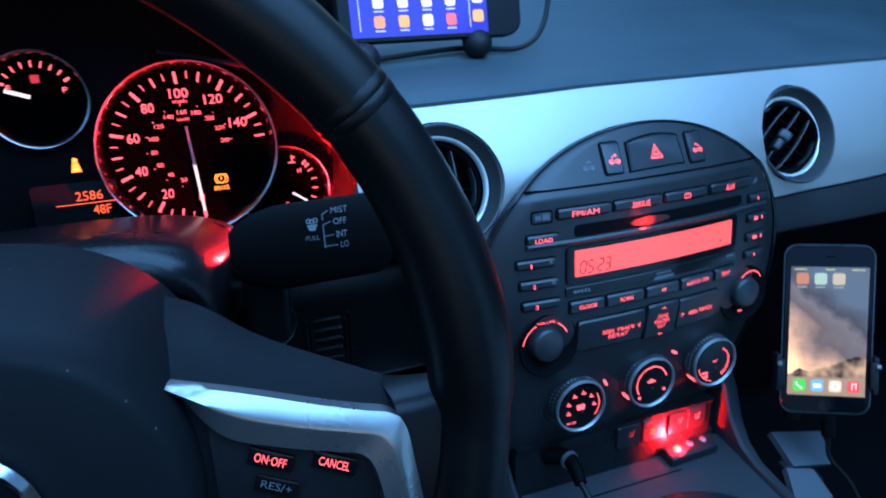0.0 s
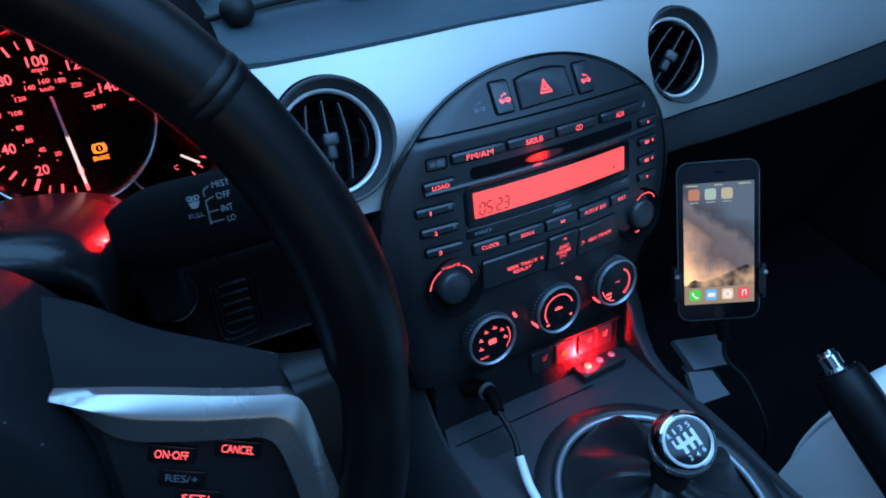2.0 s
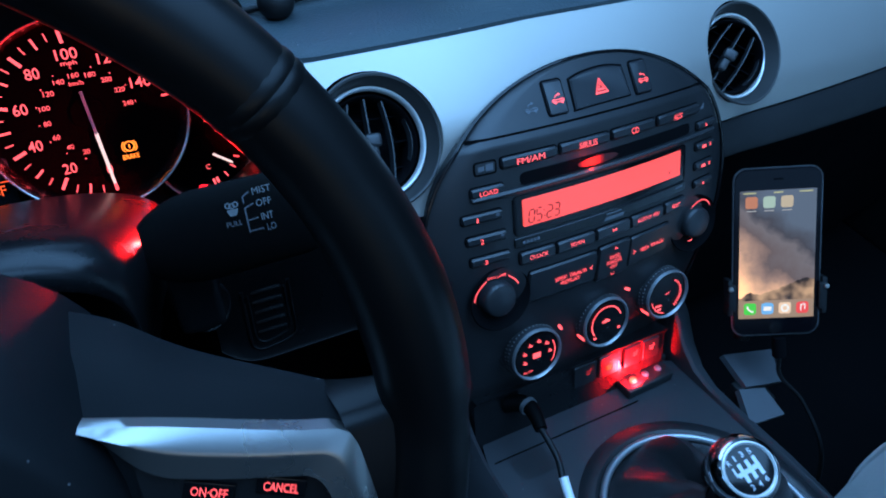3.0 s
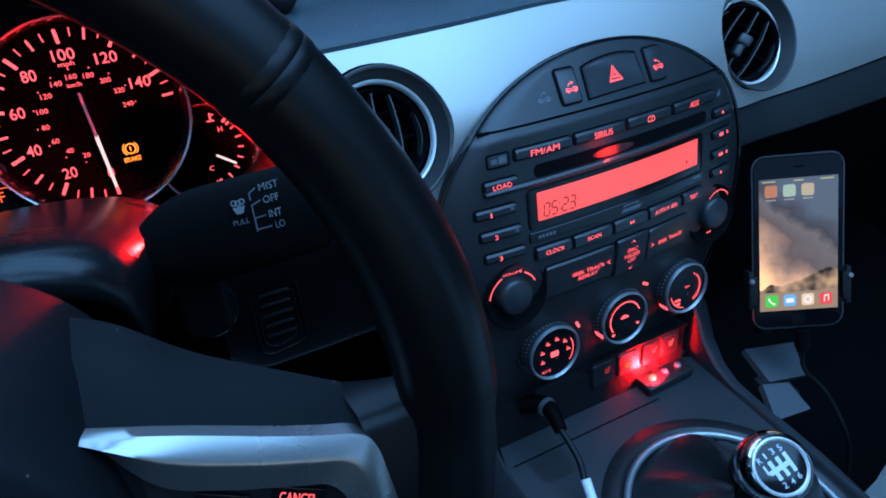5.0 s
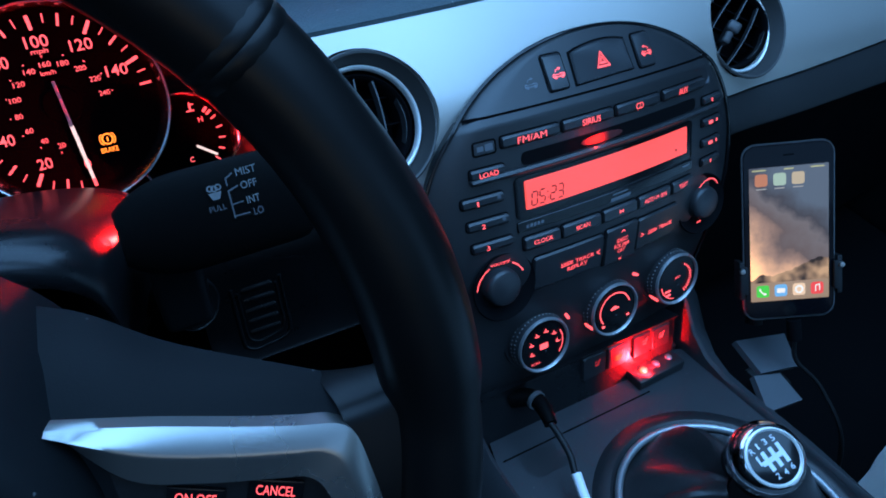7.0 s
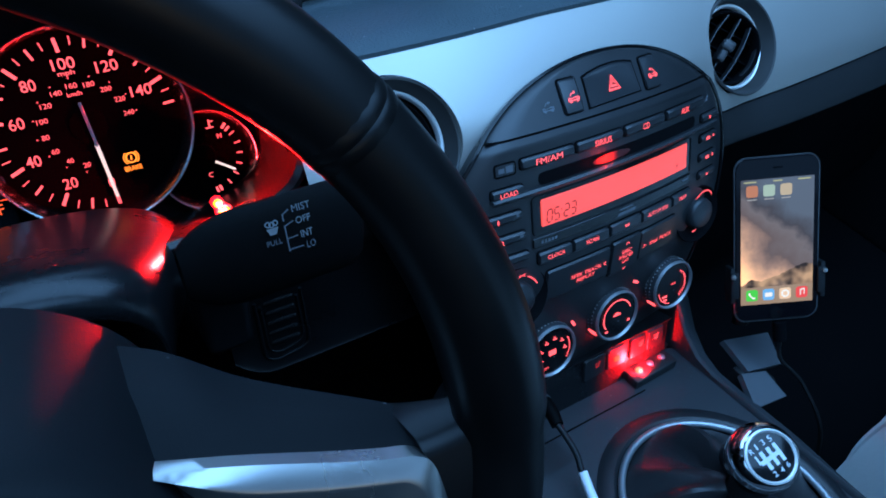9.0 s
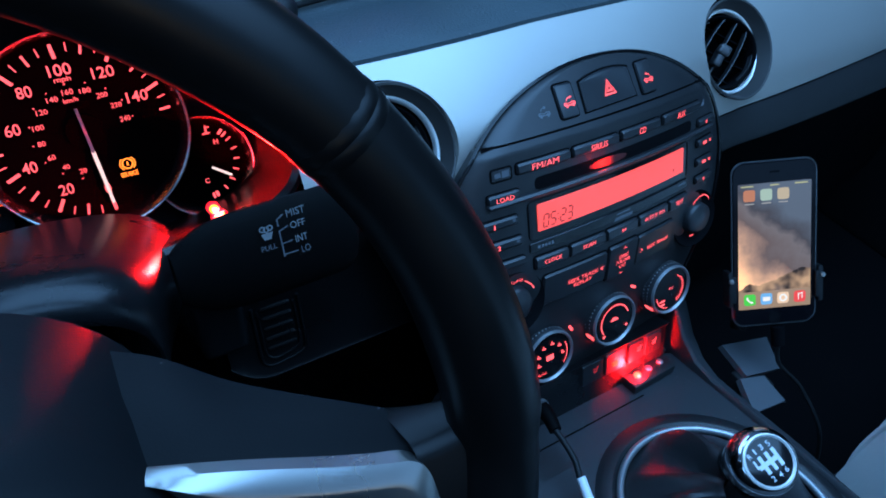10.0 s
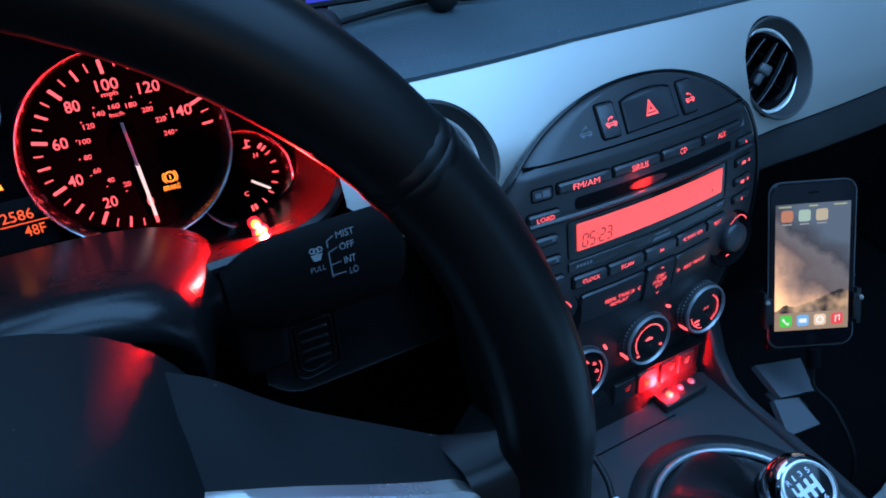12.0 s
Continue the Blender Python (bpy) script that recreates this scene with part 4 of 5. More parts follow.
FX, FZ = -0.3737, 0.1230
fuel = thing("fuel_gauge", "small fuel gauge with red marks", "gauge", TILTED, group="small gauges")
bezel(fuel, FX, FZ, 0.0290, 0.008)
for k in range(9):
    tick(fuel, FX, FZ, 150 - k * 15, 0.0200, 0.0240, 0.0016 if k in (0, 8) else 0.0009)
part("lettering", letters("E", 0.0028, 0.0033, (-0.0150, 0.0080), 0.0005, gauge_place(FX, FZ)), RED, fuel, "red letter")
part("lettering", letters("F", 0.0028, 0.0033, (0.0170, 0.0045), 0.0005, gauge_place(FX, FZ)), RED, fuel, "red letter")
part("pump_icon", poly(round_rect(0.0052, 0.0052, 0.0008), (0.0008, 0.0125), 0.0005, gauge_place(FX, FZ)), REDSOFT, fuel, "dim red pump symbol")
tick(fuel, FX, FZ, 160, 0.0040, 0.0190, 0.0026, NEEDLE)

trip = thing("trip_display", "small amber trip display below the gauges", "display", TILTED)
part("screen", slab(round_rect(0.052, 0.030, 0.003), (-0.3620, 0.0535), 0.0, 0.001, 0.0003, lambda x, z, h: (x, FACE_Y - h, z)), GLOSS, trip, "dark display glass")
tp = lambda x, z, h: (x, FACE_Y - h, z)  # noqa: E731
part("readout", letters("2586", 0.0165, 0.0062, (-0.3535, 0.0590), 0.0014, tp), AMBER, trip, "amber digits")
part("readout", letters("48F", 0.0110, 0.0062, (-0.3470, 0.0490), 0.0014, tp), AMBER, trip, "amber temperature digits")
part("divider", poly(round_rect(0.036, 0.0006, 0.0001), (-0.3560, 0.0540), 0.0014, tp), AMBER, trip, "thin amber line")
belt = thing("warning_lamp", "glowing amber seat belt warning lamp", "warning lamp", TILTED)
part("symbol", join(arc_mark(0.0, 0.0017, 0, 360, (-0.3580, 0.0828), 0.001, tp, 14), poly([(-0.0030, -0.0030), (0.0030, -0.0030), (0.0018, 0.0028), (-0.0018, 0.0028)], (-0.3580, 0.0782), 0.001, tp)), BRAKE, belt, "")

# red foot well strip, one bright LED at the right of the column
led = thing("led_strip", "adhesive red LED strip on the steering column", "led strip", TILTED)
part("carrier", rbox(0.007, 0.003, 0.012, 0.001, at=(-0.2345, 0.0835, 0.0330)), DARK, led, "black carrier")
# lit lenses and cores are oversized to imitate the LED's bloom
for w, x, y, z in ((0.0100, -0.2333, 0.0790, 0.0300), (0.0074, -0.2358, 0.0795, 0.0362)):
    lens = part("led_lens", moved(lathe([(w * 0.5, 0.002), (w * 0.5, -0.0004), (w * 0.42, -0.0014), (w * 0.25, -0.0019), (0.0, -0.0020)], 24), Matrix.Translation((x, y, z))), LEDBODY, led, "oversized red lens standing in for the LED's bloom")
    part("core", moved(lathe([(w * 0.38, 0.0006), (w * 0.28, -0.0008), (0.0, -0.0013)], 20), Matrix.Translation((x, y - 0.0019, z))), LEDCORE, lens, "orange core")
lamp("column_led", "POINT", 8.0, (1.0, 0.007, 0.008), TILTED @ pose(-0.2340, 0.0735, 0.0335), 0.002)

# ---- steering column ----
shroud = thing("column_shroud", "black plastic steering column cover", "steering column")
rows = []
for y, top, w in ((0.112, 0.424, 0.120), (0.085, 0.438, 0.117), (0.055, 0.4550, 0.109), (0.030, 0.4690, 0.101), (0.018, 0.4750, 0.0965), (0.010, 0.4775, 0.0935), (0.003, 0.4768, 0.0905), (-0.002, 0.4745, 0.0885), (-0.0055, 0.4710, 0.0868), (-0.0070, 0.4672, 0.0855), (-0.0065, 0.4638, 0.0845), (-0.0030, 0.4612, 0.0830), (0.004, 0.4590, 0.0810), (0.020, 0.4500, 0.0760), (0.040, 0.4300, 0.0700)):
    row = [(-0.375 - w * 0.8, y, top - 0.12)]
    for k in range(41):
        a = math.pi * (1 - k / 40)
        c, s = math.cos(a), math.sin(a)
        row.append((-0.375 + w * math.copysign(abs(c) ** 0.62, c), y, top - 0.055 + 0.058 * max(0.0, s) ** 0.62))
    row.append((-0.375 + w * 0.8, y, top - 0.12))
    rows.append(row)
part("upper_cover", sheet(rows), SMOOTH, shroud, "smooth rounded black upper cover")
part("lower_cover", rbox(0.15, 0.16, 0.07, 0.015, 3, at=(-0.375, 0.02, 0.36)), PLASTIC, shroud, "black lower cover")
part("lock_barrel", moved(lathe([(0.015, 0.03), (0.015, -0.010), (0.013, -0.013), (0.010, -0.012), (0.0, -0.011)], 32), pose(-0.258, 0.040, 0.382, -20, 0, 25)), STALK, shroud, "ignition lock housing")
part("lock_ring", moved(lathe([(0.0152, -0.006), (0.0156, -0.0098), (0.0146, -0.0122), (0.0128, -0.0118), (0.0124, -0.009)], 36), pose(-0.258, 0.040, 0.382, -20, 0, 25)), GLOSS, shroud, "gloss ring of the ignition lock")
part("stalk_socket", rbox(0.024, 0.034, 0.052, 0.006, 3, at=(-0.2600, 0.014, 0.4277)), SMOOTH, shroud, "black socket of the stalk")
stalk = thing("wiper_stalk", "black wiper stalk with white printed legend", "wiper stalk", TILTED @ pose(0, -0.050, 0))
prof = []
for k in range(21):
    s = k / 20
    x = -0.279 + 0.083 * s
    e = math.sqrt(max(0.0, 1 - max(0.0, (0.34 - s) / 0.40) ** 2)) * math.sqrt(max(0.0, 1 - max(0.0, (s - 0.86) / 0.14) ** 2))
    zc = 0.0510 + 0.001 * s
    prof.append([(x, 0.008 * math.cos(a) * max(0.03, e) ** 0.5 + 0.0082, zc + 0.0215 * max(0.02, e) * math.sin(a)) for a in [2 * math.pi * q / 28 for q in range(29)]])
part("lever", sheet(prof), STALK, stalk, "flattened rounded black paddle")
st = lambda x, z, h: (x, 0.0002 - h, z)  # noqa: E731
PRINT = mat("worn_white_print", (0.160, 0.170, 0.177), 0.5, bump=0.0, vary=0.3, wear=300)
for s, x, z, w in (("MIST", -0.2264, 0.0685, 0.0082), ("OFF", -0.2265, 0.0628, 0.0066), ("INT", -0.2260, 0.0562, 0.0054), ("LO", -0.2250, 0.0508, 0.0040)):
    part("lettering", letters(s, w, 0.0032, (x, z), 0.0006, st), PRINT if s != "LO" else GREYP, stalk, "white printed lettering")
part("lettering", letters("PULL", 0.0068, 0.0024, (-0.2405, 0.0560), 0.0006, st), GREYP, stalk, "grey printed lettering")
part("legend_line", join(poly([(-0.2352, 0.0640), (-0.2346, 0.0640), (-0.2346, 0.0668), (-0.2318, 0.0684), (-0.2320, 0.0690), (-0.2352, 0.0672)], (0, 0), 0.0006, st), poly([(-0.2352, 0.0500), (-0.2346, 0.0500), (-0.2346, 0.0615), (-0.2308, 0.0628), (-0.2308, 0.0634), (-0.2352, 0.0620)], (0, 0), 0.0006, st), poly([(-0.2350, 0.0556), (-0.2300, 0.0560), (-0.2300, 0.0565), (-0.2350, 0.0562)], (0, 0), 0.0006, st), poly([(-0.2350, 0.0506), (-0.2285, 0.0506), (-0.2285, 0.0511), (-0.2350, 0.0512)], (0, 0), 0.0006, st)), GREYP, stalk, "grey printed lines")
part("wiper_icon", join(poly([(-0.0026, 0.0004), (0.0026, 0.0004), (0.0014, -0.0026), (-0.0014, -0.0026)], (-0.2402, 0.0622), 0.0006, st), *[arc_mark(0.0008, 0.0014, 0, 360, (-0.2402 + q * 0.0016, 0.0641 + (0.0004 if q else 0)), 0.0006, st, 10) for q in (-1, 0, 1)], poly(round_rect(0.0005, 0.0030, 0.0001), (-0.2402, 0.0610), 0.0006, st)), PRINT, stalk, "white washer symbol")

# ---- steering wheel ----
WHEEL = Matrix.Translation((-0.385, -0.140, 0.497)) @ Matrix.Rotation(radians(-25.2), 4, "X")   # x right, z up the rim, -y to the driver
wheel = thing("steering_wheel", "black leather steering wheel with silver spoke trim", "steering wheel", WHEEL)
R, r = 0.180, 0.0145
bm = bmesh.new()
rings = []
for i in range(120):
    a = 2 * math.pi * i / 120
    grip = 1 + 0.16 * math.exp(-((math.degrees(a) + 0) % 360 - 8) ** 2 / 250.0) + 0.05 * math.exp(-(math.degrees(a) - 50) ** 2 / 120.0)
    rings.append([bm.verts.new(((R + r * grip * math.cos(b)) * math.cos(a), r * 1.04 * grip * math.sin(b), (R + r * grip * math.cos(b)) * math.sin(a))) for b in [2 * math.pi * q / 20 for q in range(20)]])
for i in range(120):
    for q in range(20):
        bm.faces.new((rings[i][q], rings[i][(q + 1) % 20], rings[(i + 1) % 120][(q + 1) % 20], rings[(i + 1) % 120][q]))
rim = part("rim", bm, LEATHER, wheel, "leather wrapped rim with stitched seams")
for deg in (36.5, 143.5, -30, 210):
    a = radians(deg)
    m = Matrix.Translation((R * math.cos(a), 0, R * math.sin(a))) @ Matrix.Rotation(-a, 4, "Y")
    part("seam", moved(lathe([(0.0142, -0.0052), (0.01492, -0.0036), (0.01508, -0.0018), (0.01502, -0.0005), (0.01478, 0.0), (0.01502, 0.0005), (0.01508, 0.0018), (0.01492, 0.0036), (0.0142, 0.0052)], 40), m @ Matrix.Rotation(radians(90), 4, "X") @ Matrix.Diagonal((1, 1, 1.04, 1))), LEATHER, rim, "stitched leather joint")

# hub pad: a rounded cushion
rows = []
for k in range(15):
    s = k / 14
    # from the back edge to the middle of the front
    if s < 0.5:
        q, y = 1.0, 0.092 - 0.075 * (s / 0.5)
    elif s < 0.8:
        a = (s - 0.5) / 0.3 * math.pi / 2
        q, y = 0.89 + 0.11 * math.cos(a), 0.017 - 0.012 * math.sin(a)
    else:
        q, y = 0.89 * (1 - (s - 0.8) / 0.2) + 0.001, 0.005 - 0.004 * (s - 0.8) / 0.2
    row = []
    f = min(1.0, s / 0.55)
    for j in range(49):
        a = 2 * math.pi * j / 48
        c, z = math.cos(a), math.sin(a)
        c, z = math.copysign(abs(c) ** 0.86, c), math.copysign(abs(z) ** 0.86, z)
        row.append(((0.0900 - 0.012 * f) * q * c, y, -0.014 - 0.013 * f + (0.0770 - 0.001 * f) * q * z))
    rows.append(row)
part("hub_pad", sheet(rows), HUB, wheel, "rounded soft black airbag cover")
part("emblem", moved(join(lathe([(0.0280, 0.0), (0.0285, -0.003), (0.0262, -0.0045), (0.0245, -0.003), (0.0245, 0.0)], 48)), Matrix.Translation((0.0, 0.0015, -0.012)) @ Matrix.Diagonal((1.19, 1, 1.09, 1))), CHROME, wheel, "plain chrome oval emblem")
part("emblem_plate", moved(lathe([(0.0250, 0.0), (0.0240, -0.0012), (0.0, -0.0016)], 40), Matrix.Translation((0.0, 0.0012, -0.012)) @ Matrix.Diagonal((1.19, 1, 1.09, 1))), GLOSS, wheel, "dark plate inside the emblem")


def spoke(sx):
    """A deep tapering side spoke, with its leather end."""
    prof = []
    for k in range(28):
        s = k / 27
        u = 0.060 + 0.092 * s
        swell = 0.0045 * math.exp(-((u - 0.088) / 0.015) ** 2)      # it rises into the hub
        back = 0.098 - 0.064 * s ** 1.1
        top = 0.0215 + 0.0165 * (1 - s) ** 3 - 0.0225 * s ** 1.4
        lip = 0.0134 - 0.269 * (u - 0.0766)
        low = -0.060 + 0.004 * s
        front = max(0.0, 0.0240 - 0.308 * (u - 0.0766)) + 0.0035
        prof.append([(sx * u, back, low + 0.01), (sx * u, back, top - 0.006 + swell), (sx * u, back - 0.006, top + 0.0005 + swell), (sx * u, (front + back) / 2, (top + lip) / 2 + 0.0015 + swell), (sx * u, front + 0.004, lip), (sx * u, front + 0.001, lip - 0.004), (sx * u, front + 0.001, low), (sx * u, back, low)])
    part("spoke", sheet(prof), HUB, wheel, "deep black plastic spoke")
    # leather ends that flare into the rim
    prof = []
    for k in range(7):
        s = k / 6
        u = 0.150 + 0.024 * s
        wide = 0.5 * s * s
        top, low = -0.001 + 0.010 * wide, -0.058 - 0.012 * wide
        front, back = 0.001 - 0.006 * s, 0.036 - 0.022 * s
        prof.append([(sx * u, back, low), (sx * u, back, top - 0.004), (sx * u, back - 0.003, top - 0.001), (sx * u, back - 0.006, top), (sx * u, front + 0.006, top - 0.001), (sx * u, front + 0.002, top - 0.003), (sx * u, front, top - 0.007), (sx * u, front, low), (sx * u, back, low)])
    part("spoke_end", sheet(prof), LEATHER, wheel, "leather where the spoke meets the rim")
    # silver trim: a bar along the top that turns down by the rim
    outer = [(0.0695, 0.0150, 0.0262), (0.0982, 0.0078, 0.0180), (0.1233, 0.0008, 0.0100), (0.1378, -0.0026, 0.0050), (0.1480, -0.0050, 0.0020), (0.1523, -0.0105, 0.0005), (0.1545, -0.0250, 0.0), (0.1565, -0.0420, 0.0), (0.1590, -0.0600, 0.0)]
    inner = [(0.0735, 0.0134, 0.0262), (0.0880, -0.0060, 0.0195), (0.1060, -0.0125, 0.0130), (0.1272, -0.0170, 0.0060), (0.1350, -0.0185, 0.0030), (0.1390, -0.0235, 0.0010), (0.1412, -0.0350, 0.0), (0.1422, -0.0460, 0.0), (0.1430, -0.0620, 0.0)]
    o, n = curve_through(outer, 10), curve_through(inner, 10)
    rows = []
    for p, q in zip(o, n):
        row = [(sx * p.x, p.z + 0.0060, p.y)]
        for k in range(17):
            f = k / 16
            flat_ = 0.45 * min(1.0, max(0.0, (p.x - 0.085) / 0.060))
            d = -0.0006 - 0.0042 * (1 - flat_) * (1 - max(0.0, 1 - f / 0.45) ** 1.25) + (0.0032 - 0.0024 * flat_) * max(0.0, f - 0.45) / 0.55 - 0.0022 * flat_ * min(1.0, (p - q).length / 0.022)
            row.append((sx * (p.x * (1 - f) + q.x * f), p.z * (1 - f) + q.z * f + d, p.y * (1 - f) + q.y * f))
        row.append((sx * q.x, q.z + 0.008, q.y))
        rows.append(row)
    part("spoke_trim", sheet(rows), TRIM, wheel, "satin silver spoke trim")
    # switch pad
    rows = []
    for k in range(9):
        s = k / 8
        u = 0.0840 + 0.0580 * s
        top = -0.0010 - 0.0180 * s ** 1.1
        d = max(0.0, 0.0240 - 0.308 * (u - 0.0766)) + 0.0012
        rows.append([(sx * u, d + 0.002, top), (sx * u, d, top - 0.004), (sx * u, d - 0.0006, -0.030), (sx * u, d + 0.001, -0.060)])
    part("switch_pad", sheet(rows), PLASTIC, wheel, "black cruise control pad")
    if sx > 0:
        for s, x, z, w, h, mt in (("ON·OFF", 0.1040, -0.0192, 0.0120, 0.0036, RED), ("CANCEL", 0.1262, -0.0232, 0.0118, 0.0036, RED), ("RES/+", 0.1048, -0.0302, 0.0116, 0.0032, GREYP), ("SET/-", 0.1080, -0.0405, 0.0118, 0.0036, RED)):
            y = 0.0240 - 0.308 * (x - 0.0766)
            turn = Matrix.Translation((x, y, z)) @ Matrix.Rotation(radians(-18.5), 4, "Z") @ Matrix.Rotation(radians(20), 4, "Y")
            b = part("cruise_button", moved(rbox(w + 0.005, 0.0016, h + 0.0036, 0.0007), turn), GLOSS, wheel, "gloss black cruise control button")
            part("lettering", moved(letters(s, w, h, (0, 0), 0.0010), turn), mt, b, "red backlit lettering" if mt is RED else "grey printed lettering")


spoke(1)
spoke(-1)
part("lower_spoke", rbox(0.05, 0.03, 0.12, 0.008, 2, at=(0, 0.02, -0.125)), LEATHER, wheel, "black lower spoke")

# ---- centre console ----
def con_z(y):
    return 0.2270 - 0.14 * (y + 0.03)


console = thing("centre_console", "black plastic centre console between the seats", "console")
RX, RY, RA, RB = 0.0145, -0.170, 0.0715, 0.0785   # the oval opening of the gear lever
rows = []
for i in range(33):
    a = 2 * math.pi * i / 32
    c, s = math.cos(a), math.sin(a)
    # the outer edge as a rectangle, met along each ray
    k = min((0.104 - RX) / c if c > 1e-6 else 9, (-0.096 - RX) / c if c < -1e-6 else 9, (-0.022 - RY) / s if s > 1e-6 else 9, (-0.42 - RY) / s if s < -1e-6 else 9)
    ex, ey = RX + k * c, RY + k * s
    ix, iy = RX + (RA + 0.003) * c, RY + (RB + 0.003) * s
    row = []
    for q in range(7):
        u = q / 6
        x, y = ix + (ex - ix) * u, iy + (ey - iy) * u
        row.append((x, y, con_z(y)))
    rows.append(row)
part("top", sheet(rows), CONSOLE, console, "black grained console top")
part("top_joint", sheet([[(x, y, con_z(y) + 0.0004) for y in (-0.0562, -0.0576)] for x in (-0.09, -0.04, 0.0, 0.045)]), DARK, console, "fine joint")
for sx, x0, tilt_ in ((-1, -0.096, 0.012), (1, 0.1, 0.0)):
    rows = []
    for k in range(24):
        y = 0.02 - 0.44 * k / 23
        z = con_z(y)
        hump = 0.060 * math.exp(-((y - 0.005) / 0.040) ** 2) if sx > 0 else 0.036 * math.exp(-((y - 0.0) / 0.035) ** 2)
        e = x0
        fall = 0.05 * min(1, max(0, (-0.09 - y) / 0.1)) if sx > 0 else 0
        if sx > 0:
            w = 0.0105 + 0.0095 * min(1.0, max(0.0, (y + 0.075) / 0.055)) - 0.10 * max(0.0, -0.155 - y)
            w = max(0.006, w)
            rows.append([(e, y, z - 0.001), (e + 0.0006, y, z + 0.003 + hump), (e + 0.003, y, z + 0.0052 + hump), (e + 0.8 * w, y, z + 0.0040 + hump * 0.95), (e + w, y, z + hump * 0.9 - 0.001), (e + w + 0.001, y, z - 0.006 + hump * 0.8 - fall * 0.4), (e + w + 0.002, y, z - 0.10), (e + w + 0.003, y, 0.0)])
        else:
            rows.append([(e, y, z - 0.001), (e - 0.0008, y, z + 0.003 + hump), (e - 0.004, y, z + 0.005 + hump), (e - 0.012, y, z - 0.002 + hump * 0.75), (e - 0.028, y, z - 0.034 + hump * 0.3), (e - 0.040, y, z - 0.10), (e - 0.045, y, 0.0)])
    part("side_rail", sheet(rows), CONSOLE, console, "black padded console side")
rows = []
for i in range(49):
    a = 2 * math.pi * i / 48
    rows.append([(RX + (RA + g) * math.cos(a), RY + (RB + g) * math.sin(a), con_z(RY + (RB + g) * math.sin(a)) + h) for g, h in ((0.002, -0.004), (0.003, 0.0020), (0.006, 0.0042), (0.010, 0.0040), (0.014, 0.0020), (0.017, 0.0002))])
part("boot_flange", sheet(rows), PANEL, console, "raised oval rim round the gear boot")
part("tray_recess", sheet([[(x + 0.004 * (y < -0.075), y, con_z(y) + 0.0005) for y in (-0.0590, -0.0660, -0.0730, -0.0795)] for x in (-0.0790, -0.0700, -0.0600, -0.0505)]), PANEL, console, "shallow dark recess in the console top")
part("second_lip", rbox(0.125, 0.0030, 0.003, 0.0008, at=(-0.010, -0.0365, con_z(-0.0365) + 0.0008)), PANEL, console)
part("front_lip", rbox(0.19, 0.010, 0.008, 0.002, at=(0.002, -0.026, con_z(-0.026) + 0.001)), PANEL, console)

lever = thing("gear_lever", "gear lever with chrome knob and leather boot", "gear lever")
bm = bmesh.new()
rings = []
for i in range(64):
    a = 2 * math.pi * i / 64
    x, y = RX + RA * math.cos(a), RY + RB * math.sin(a)
    rings.append([bm.verts.new((RX + (RA + 0.0028 * math.cos(b)) * math.cos(a), RY + (RB + 0.0028 * math.cos(b)) * math.sin(a), con_z(y) + 0.003 + 0.0032 * math.sin(b))) for b in [2 * math.pi * q / 10 for q in range(10)]])
for i in range(64):
    for q in range(10):
        bm.faces.new((rings[i][q], rings[i][(q + 1) % 10], rings[(i + 1) % 64][(q + 1) % 10], rings[(i + 1) % 64][q]))
part("boot_ring", bm, KNURL, lever, "satin silver oval ring")
KX, KY, KZ = 0.0080, -0.168, 0.328
rows = []
for k in range(17):
    s = k / 16
    row = []
    for j in range(73):
        a = 2 * math.pi * j / 72
        fold = (0.0066 * math.sin(5 * a + 0.9 + 1.5 * s) + 0.0052 * math.sin(9 * a + 3 * s + 0.5) + 0.0014 * math.sin(15 * a - 2 * s)) * math.sin(math.pi * min(1, s * 1.05)) ** 0.8
        rad = (1 - s) ** 1.4
        cx, cy = RX + (KX - RX) * s, RY + (KY - RY) * s
        ax, ay = RA * rad + 0.013 * (1 - rad), RB * rad + 0.013 * (1 - rad)
        z = con_z(RY + ay * math.sin(a)) * (1 - s) + 0.288 * s + 0.0090 * math.sin(math.pi * s) - (0.004 if s == 0 else 0)
        row.append((cx + (ax + fold) * math.cos(a), cy + (ay + fold) * math.sin(a), z + fold * 0.5))
    rows.append(row)
part("boot", sheet(rows), VINYL, lever, "creased black leather boot")
KNOB = Matrix.Translation((KX, KY, KZ)) @ Matrix.Rotation(radians(-16), 4, "Y") @ Matrix.Rotation(radians(22), 4, "X") @ Matrix.Diagonal((0.87, 0.87, 0.87, 1))
# knob turned about its own upright axis
def upright(profile, seg=48):
    return moved(lathe(profile, seg), Matrix.Rotation(radians(90), 4, "X"))


part("stem", tube([(KX - 0.002, KY - 0.004, 0.262), (KX, KY, 0.300)], 0.0125, 20, 2), RUBBER, lever, "black stem")
part("knob", upright([(0.0125, -0.044), (0.0150, -0.036), (0.0205, -0.027), (0.0243, -0.0175), (0.0252, -0.0115), (0.0246, -0.0065), (0.0226, -0.0022), (0.0200, 0.0002), (0.0186, 0.0010)]), CHROME, lever, "polished chrome gear knob", KNOB)
part("knob_collar", upright([(0.0140, -0.050), (0.0170, -0.046), (0.0185, -0.036), (0.0150, -0.034)]), GLOSS, lever, "black collar", KNOB)
part("knob_rim", upright([(0.0194, 0.0002), (0.0191, 0.0018), (0.0180, 0.0024), (0.0167, 0.0012)]), RINGSILVER, lever, "bright rim", KNOB)
cap = part("knob_cap", upright([(0.0173, 0.0012), (0.0110, 0.0021), (0.0, 0.0026)]), GLOSS, lever, "gloss black cap with white shift pattern", KNOB)
